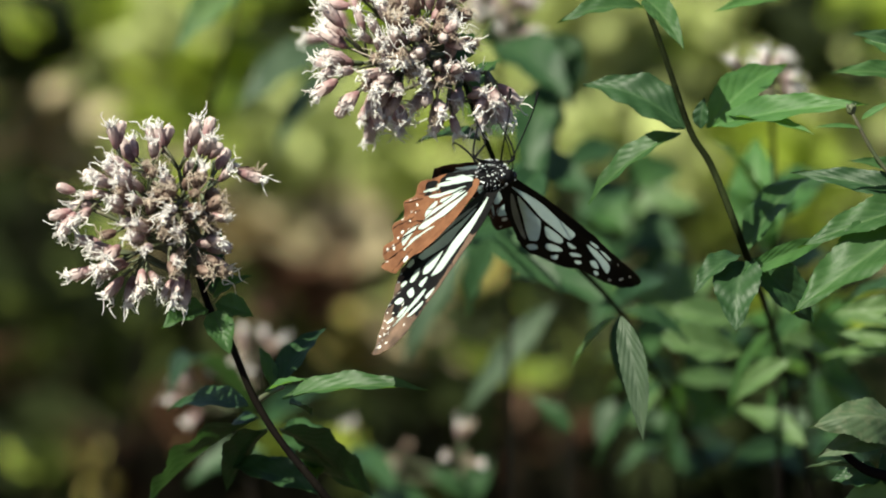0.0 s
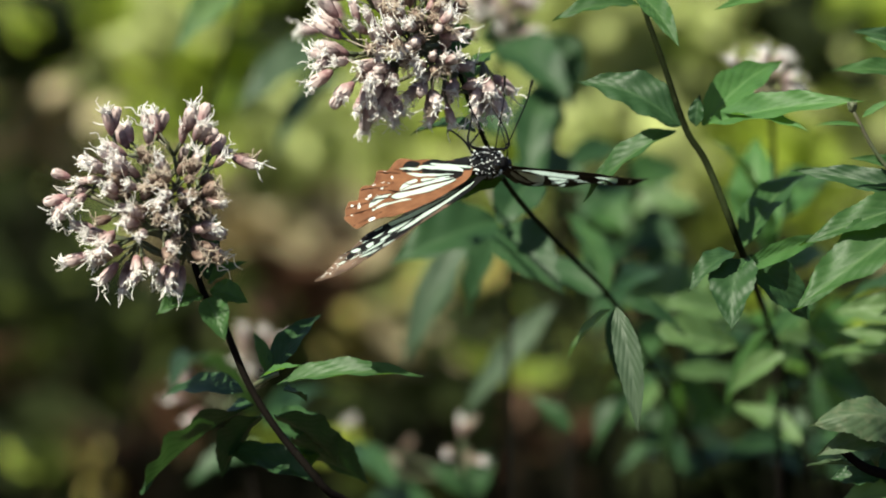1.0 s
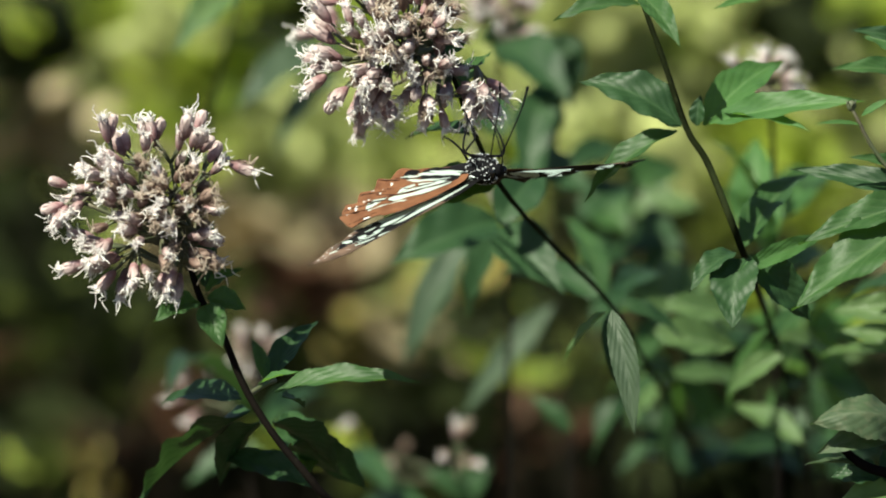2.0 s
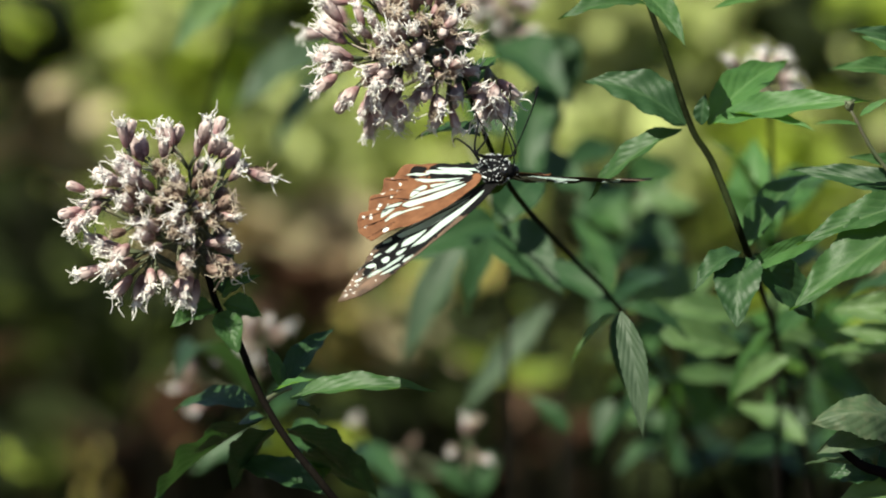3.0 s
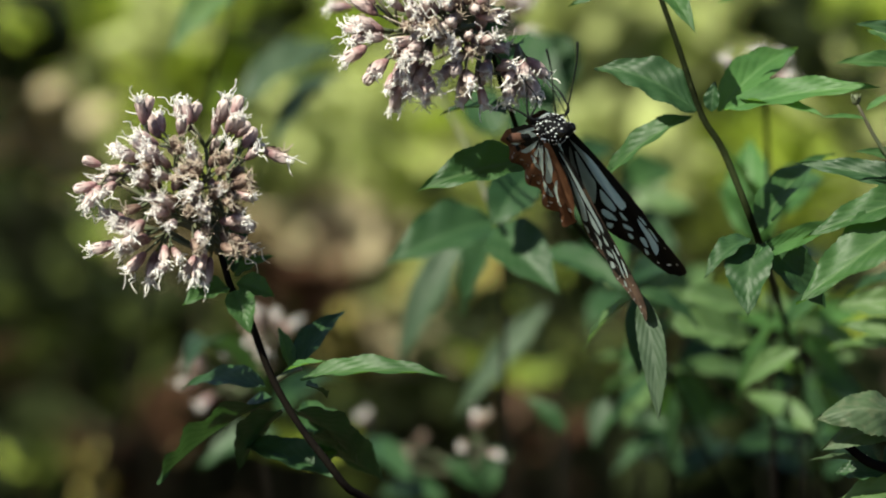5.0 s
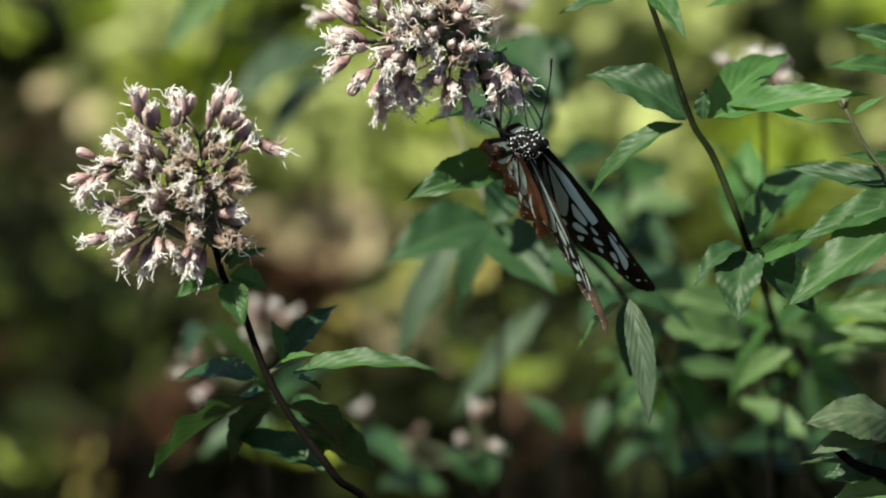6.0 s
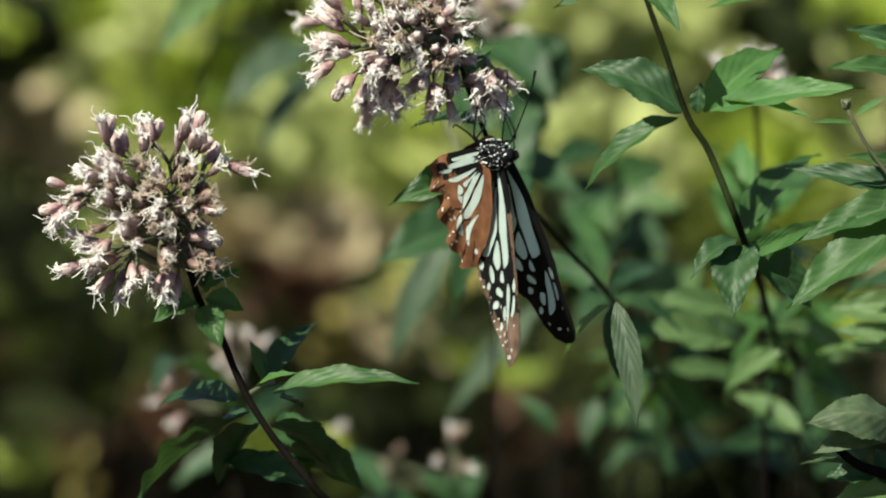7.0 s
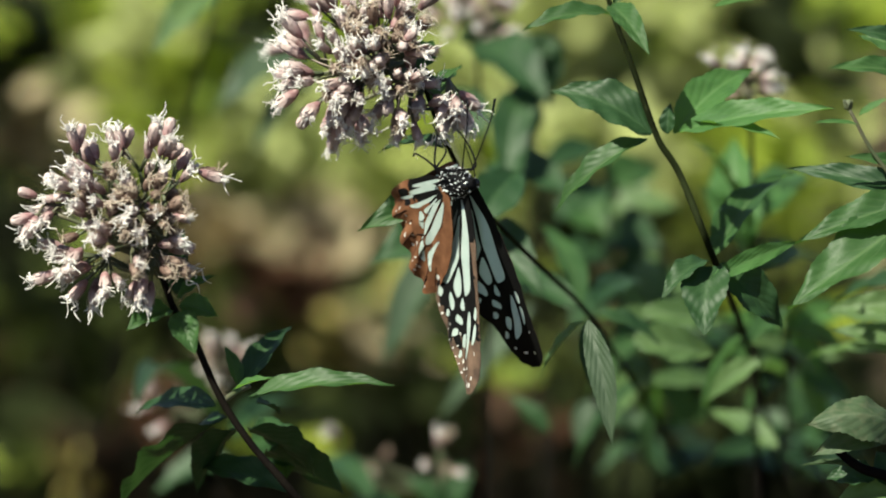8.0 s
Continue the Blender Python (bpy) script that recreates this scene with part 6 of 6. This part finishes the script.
# ---- what moves ----
def motions():
    walk(round_headed, [
        (0, pose(0.0600, 0.0000, 0.0000, 0, -0.00, 0)),
        (0.5, pose(0.0589, 0.0000, 0.0022, 0, 0.02, 0)),
        (1, pose(0.0573, 0.0000, 0.0033, 0, 0.09, 0)),
        (1.5, pose(0.0616, 0.0000, 0.0029, 0, -0.22, 0)),
        (3, pose(0.0542, 0.0000, -0.0009, 0, 0.51, 0)),
        (3.5, pose(0.0210, 0.0000, -0.0025, 0, 2.91, 0)),
        (4, pose(0.0110, 0.0000, -0.0024, 0, 3.61, 0)),
        (4.5, pose(0.0334, 0.0000, -0.0004, 0, 2.05, 0)),
        (6, pose(0.0242, 0.0000, 0.0030, 0, 2.54, 0)),
        (6.5, pose(0.0447, 0.0000, 0.0021, 0, 1.17, 0)),
        (7, pose(0.0628, 0.0000, 0.0017, 0, -0.09, 0)),
        (7.5, pose(0.0643, 0.0000, 0.0017, 0, -0.28, 0)),
        (8, pose(0.0787, 0.0000, 0.0029, 0, -1.36, 0)),
    ])
    walk(feeding, [
        (0, pose(0.1300, 0.0300, 0.0000, 0, -0.00, 0)),
        (0.5, pose(0.1296, 0.0300, 0.0014, 0, -0.02, 0)),
        (1, pose(0.1286, 0.0300, 0.0023, 0, 0.01, 0)),
        (1.5, pose(0.1344, 0.0300, 0.0026, 0, -0.42, 0)),
        (3, pose(0.1305, 0.0300, 0.0012, 0, -0.01, 0)),
        (3.5, pose(0.1193, 0.0300, 0.0021, 0, 0.82, 0)),
        (4, pose(0.1045, 0.0300, 0.0027, 0, 1.89, 0)),
        (4.5, pose(0.0916, 0.0300, 0.0027, 0, 2.79, 0)),
        (6, pose(0.1141, 0.0300, 0.0026, 0, 1.23, 0)),
        (6.5, pose(0.0966, 0.0300, 0.0022, 0, 2.36, 0)),
        (7, pose(0.1222, 0.0300, 0.0027, 0, 0.62, 0)),
        (7.5, pose(0.1379, 0.0300, 0.0015, 0, -0.53, 0)),
        (8, pose(0.1492, 0.0300, 0.0013, 0, -1.37, 0)),
    ])
    walk(leafy, [
        (0, pose(0.1300, 0.0400, 0.0000, 0, -0.00, 0)),
        (0.5, pose(0.1309, 0.0400, 0.0007, 0, -0.06, 0)),
        (1, pose(0.1312, 0.0400, 0.0008, 0, -0.14, 0)),
        (1.5, pose(0.1318, 0.0400, 0.0008, 0, -0.19, 0)),
        (3, pose(0.1293, 0.0400, 0.0008, 0, 0.08, 0)),
        (3.5, pose(0.1324, 0.0400, 0.0024, 0, 0.00, 0)),
        (4, pose(0.1345, 0.0400, 0.0041, 0, -0.05, 0)),
        (4.5, pose(0.1364, 0.0400, 0.0050, 0, -0.11, 0)),
        (6, pose(0.1344, 0.0400, 0.0025, 0, -0.11, 0)),
        (6.5, pose(0.1341, 0.0400, 0.0033, 0, -0.05, 0)),
        (7, pose(0.1358, 0.0400, 0.0041, 0, -0.17, 0)),
        (7.5, pose(0.1338, 0.0400, 0.0018, 0, -0.22, 0)),
        (8, pose(0.1364, 0.0400, -0.0008, 0, -0.55, 0)),
    ])
    walk(edge, [
        (0, pose(0.1200, 0.0200, 0.0000, 0, -0.00, 0)),
        (0.5, pose(0.1200, 0.0200, 0.0003, 0, 0.01, 0)),
        (1, pose(0.1211, 0.0200, 0.0006, 0, -0.05, 0)),
        (1.5, pose(0.1213, 0.0200, 0.0009, 0, -0.07, 0)),
        (3, pose(0.1212, 0.0200, 0.0009, 0, -0.07, 0)),
        (3.5, pose(0.1214, 0.0200, 0.0012, 0, -0.03, 0)),
        (4, pose(0.1229, 0.0200, 0.0022, 0, -0.00, 0)),
        (4.5, pose(0.1238, 0.0200, 0.0025, 0, -0.01, 0)),
        (6, pose(0.1237, 0.0200, 0.0014, 0, -0.20, 0)),
        (6.5, pose(0.1244, 0.0200, 0.0008, 0, -0.20, 0)),
        (7, pose(0.1243, 0.0200, 0.0011, 0, -0.11, 0)),
        (7.5, pose(0.1244, 0.0200, 0.0014, 0, -0.03, 0)),
        (8, pose(0.1205, 0.0200, 0.0009, 0, 0.24, 0)),
    ])
    walk(worn, [
        (0, pose(0.1400, 0.0200, 0.0000, 0, -0.00, 0)),
        (0.5, pose(0.1400, 0.0200, 0.0003, 0, -0.00, 0)),
        (1, pose(0.1400, 0.0200, 0.0004, 0, -0.00, 0)),
        (1.5, pose(0.1401, 0.0200, 0.0008, 0, -0.00, 0)),
        (3, pose(0.1400, 0.0200, 0.0008, 0, -0.00, 0)),
        (3.5, pose(0.1407, 0.0200, 0.0008, 0, -0.00, 0)),
        (4, pose(0.1421, 0.0200, 0.0015, 0, -0.00, 0)),
        (4.5, pose(0.1430, 0.0200, 0.0019, 0, -0.00, 0)),
        (6, pose(0.1403, 0.0200, 0.0008, 0, -0.00, 0)),
        (6.5, pose(0.1410, 0.0200, 0.0004, 0, -0.00, 0)),
        (7, pose(0.1423, 0.0200, 0.0008, 0, -0.00, 0)),
        (7.5, pose(0.1437, 0.0200, 0.0011, 0, -0.00, 0)),
        (8, pose(0.1440, 0.0200, 0.0003, 0, -0.00, 0)),
    ])
    walk(low_back, [
        (0, pose(-0.0500, 0.3000, 0.0000, 0, -0.00, 0)),
        (0.5, pose(-0.0456, 0.3000, 0.0007, 0, -0.25, 0)),
        (1, pose(-0.0451, 0.3000, 0.0005, 0, -0.32, 0)),
        (1.5, pose(-0.0428, 0.3000, -0.0005, 0, -0.53, 0)),
        (3, pose(-0.0516, 0.3000, 0.0039, 0, 0.28, 0)),
        (3.5, pose(-0.0540, 0.3000, 0.0051, 0, 0.61, 0)),
        (4, pose(-0.0489, 0.3000, 0.0054, 0, 0.33, 0)),
        (4.5, pose(-0.0450, 0.3000, 0.0047, 0, 0.08, 0)),
        (6, pose(-0.0450, 0.3000, 0.0094, 0, 0.12, 0)),
        (6.5, pose(-0.0472, 0.3000, 0.0044, 0, 0.04, 0)),
        (7, pose(-0.0434, 0.3000, -0.0003, 0, -0.49, 0)),
        (7.5, pose(-0.0489, 0.3000, -0.0029, 0, -0.28, 0)),
        (8, pose(-0.0539, 0.3000, -0.0029, 0, -0.00, 0)),
    ])
    walk(mid_back, [
        (0, pose(0.0050, 0.3000, 0.0000, 0, -0.00, 0)),
        (0.5, pose(0.0055, 0.3000, 0.0008, 0, -0.00, 0)),
        (1, pose(0.0055, 0.3000, 0.0010, 0, -0.00, 0)),
        (1.5, pose(0.0036, 0.3000, -0.0002, 0, -0.00, 0)),
        (3, pose(0.0076, 0.3000, 0.0015, 0, -0.00, 0)),
        (3.5, pose(0.0100, 0.3000, 0.0023, 0, -0.00, 0)),
        (4, pose(0.0113, 0.3000, 0.0023, 0, -0.00, 0)),
        (4.5, pose(0.0117, 0.3000, 0.0022, 0, -0.00, 0)),
        (6, pose(0.0126, 0.3000, 0.0062, 0, -0.00, 0)),
        (6.5, pose(0.0095, 0.3000, 0.0029, 0, -0.00, 0)),
        (7, pose(0.0069, 0.3000, -0.0015, 0, -0.00, 0)),
        (7.5, pose(0.0055, 0.3000, -0.0039, 0, -0.00, 0)),
        (8, pose(0.0050, 0.3000, -0.0029, 0, -0.00, 0)),
    ])
    walk(sipping, [
        (0, pose(0.0117, 0.0035, 0.9663, 177.0, -0.3, 34.5)),
        (0.5, pose(0.0112, 0.0038, 0.9681, 177.0, -0.3, 34.5)),
        (1, pose(0.0104, 0.0041, 0.9693, 177.0, -0.3, 34.5)),
        (1.5, pose(0.0083, 0.0039, 0.9684, 177.0, -0.3, 34.5)),
        (2.2, pose(0.0099, 0.0037, 0.9676, 177.0, -0.3, 34.5)),
        (3, pose(0.0126, 0.0037, 0.9676, 177.0, -1.8, 34.6)),
        (3.5, pose(0.0167, 0.0045, 0.9711, 177.0, -4.8, 34.7)),
        (4, pose(0.0224, 0.0052, 0.9744, 177.0, -9.3, 35.0)),
        (4.5, pose(0.0284, 0.0059, 0.9776, 174.0, -13.8, 33.1)),
        (5.2, pose(0.0274, 0.0057, 0.9767, 174.0, -13.8, 33.1)),
        (6, pose(0.0225, 0.0051, 0.9738, 176.2, -14.1, 29.5)),
        (6.5, pose(0.0217, 0.0052, 0.9743, 177.0, -5.3, 34.8)),
        (7, pose(0.0159, 0.0045, 0.9712, 177.0, -4.3, 34.7)),
        (7.5, pose(0.0115, 0.0036, 0.9667, 177.0, -4.8, 34.7)),
        (8, pose(0.0080, 0.0031, 0.9645, 177.0, -4.8, 34.7)),
    ])
    (_, fore, hind), (_, fore_far, hind_far) = sipping_wings
    walk(fore, [
        (0, pose(0.0012, 0.0024, -0.0006, -1.4, 49.6, 5.4)), (0.5, pose(0.0014, 0.0026, 0.0002, -6.1, 36.6, 0.3)), (1, pose(0.0005, 0.0020, 0.0002, -8.5, 25.1, 4.6)), (1.5, pose(0.0003, 0.0017, -0.0007, -11.4, 17.8, 1.5)),
        (3, pose(0.0006, 0.0020, 0.0003, -6.0, 26.6, -2.6)), (3.5, pose(0.0003, 0.0014, -0.0012, 1.5, 52.3, 10.8)), (4, pose(-0.0006, 0.0002, -0.0040, -61.5, 69.3, -51.9)), (4.5, pose(-0.0011, 0.0006, -0.0003, -143.0, 74.9, -127.3)),
        (6, pose(-0.0009, -0.0001, -0.0026, -127.2, 75.7, -111.4)), (6.5, pose(0.0003, 0.0012, -0.0025, -65.3, 79.0, -60.1)), (7, pose(0.0002, 0.0011, -0.0026, -68.7, 77.0, -59.8)), (7.5, pose(0.0005, 0.0013, -0.0022, -67.2, 81.7, -55.2)), (8, pose(0.0010, 0.0016, -0.0025, -57.3, 78.3, -51.3)),
    ])
    walk(hind, [
        (0, pose(-0.0031, -0.0004, 0.0005, -2.1, 47.8, 4.3)), (0.5, pose(-0.0035, -0.0005, 0.0011, 0.5, 40.8, 6.2)), (1, pose(-0.0041, -0.0008, 0.0016, 6.0, 24.5, 1.1)), (1.5, pose(-0.0040, -0.0009, 0.0007, -1.5, 19.8, 4.2)),
        (3, pose(-0.0034, -0.0006, 0.0006, 5.8, 27.6, -1.8)), (3.5, pose(-0.0033, -0.0004, 0.0009, 1.5, 46.6, 6.6)), (4, pose(-0.0019, 0.0003, 0.0001, -2.0, 86.3, -0.7)), (4.5, pose(-0.0020, 0.0001, -0.0003, -177.5, 74.9, -172.7)),
        (6, pose(-0.0022, 0.0, -0.0002, 173.3, 75.5, 179.3)), (6.5, pose(-0.0021, 0.0002, -0.0001, -64.3, 88.7, -66.4)), (7, pose(-0.0020, 0.0004, 0.0004, 178.3, 88.2, 179.9)), (7.5, pose(-0.0022, 0.0002, 0.0004, 147.6, 87.8, 152.1)), (8, pose(-0.0022, 0.0002, 0.0002, 164.0, 87.4, 166.7)),
    ])
    far_rows = [
        (0, pose(0.0025, -0.0002, -0.0013, -23.8, -37.4, 4.8)), (0.5, pose(0.0025, 0.0, -0.0002, -18.3, -24.7, 0.8)), (1, pose(0.0028, 0.0003, 0.0, -13.8, -10.3, -4.0)), (1.5, pose(0.0022, -0.0001, -0.0001, -16.6, -2.5, -2.1)),
        (3, pose(0.0017, -0.0005, 0.0, -8.1, -9.9, -3.8)), (3.5, pose(0.0025, -0.0001, -0.0006, -15.7, -28.3, -1.6)), (4, pose(0.0030, 0.0, -0.0013, -24.5, -60.8, 14.4)), (4.5, pose(0.0028, -0.0003, -0.0021, -22.4, -63.7, 18.7)),
        (6, pose(0.0026, -0.0005, -0.0022, -18.9, -65.2, 11.7)), (6.5, pose(0.0026, -0.0005, -0.0025, -33.5, -72.5, 25.9)), (7, pose(0.0028, -0.0003, -0.0021, -35.6, -73.4, 28.4)), (7.5, pose(0.0029, -0.0002, -0.0018, -25.2, -74.0, 22.9)), (8, pose(0.0033, -0.0001, -0.0025, -37.1, -72.5, 26.9)),
    ]
    walk(fore_far, far_rows)
    spread = (13, 10, 4, 0, 1, 9, 12, 12, 12, 12, 12, 12, 12)
    walk(hind_far, [(t, m @ pose(0, 0, -0.0003, k, 0, -k if t < 3.8 else 0)) for (t, m), k in zip(far_rows, spread)])
    walk(flying, [
        (0, pose(-0.1748, -0.1128, 0.9486, 136.1, -22.0, -1.6)),
        (2.5, pose(-0.1724, -0.1133, 0.9462, 136.1, -22.0, -1.6)),
        (3.1, pose(-0.1676, -0.1148, 0.9390, 136.1, -22.0, -1.6)),
        (3.3, pose(-0.1461, -0.1158, 0.9341, 136.1, -22.0, -1.6)),
        (3.4, pose(-0.1353, -0.1157, 0.9347, 136.1, -22.0, -1.6)),
        (3.5, pose(-0.1276, -0.1154, 0.9360, 136.1, -22.0, -1.6)),
        (3.6, pose(-0.1264, -0.1165, 0.9311, 136.1, -22.0, -1.6)),
        (3.7, pose(-0.1323, -0.1148, 0.9390, 136.1, -22.0, -1.6)),
        (3.8, pose(-0.1329, -0.1135, 0.9450, 136.1, -22.0, -1.6)),
        (3.9, pose(-0.1335, -0.1133, 0.9462, 136.1, -22.0, -1.6)),
        (4.0, pose(-0.1389, -0.1125, 0.9498, 136.1, -22.0, -1.6)),
        (4.1, pose(-0.1461, -0.1125, 0.9498, 136.1, -22.0, -1.6)),
        (4.3, pose(-0.1629, -0.1143, 0.9414, 136.1, -22.0, -1.6)),
        (5.5, pose(-0.1772, -0.1122, 0.9510, 136.1, -22.0, -1.6)),
        (8, pose(-0.1796, -0.1112, 0.9559, 136.1, -22.0, -1.6)),
    ])
    beat = [(0, 20), (3.1, 20), (3.3, 30), (3.4, -8), (3.5, 4), (3.6, -14), (3.7, 24), (3.8, 30), (3.9, 0), (4.0, 26), (4.2, 10), (8, 20)]
    for side, fore, hind in flying_wings:
        walk(fore, [(t, flap(side, a)) for t, a in beat])
        walk(hind, [(t, flap(side, a)) for t, a in beat])


motions()
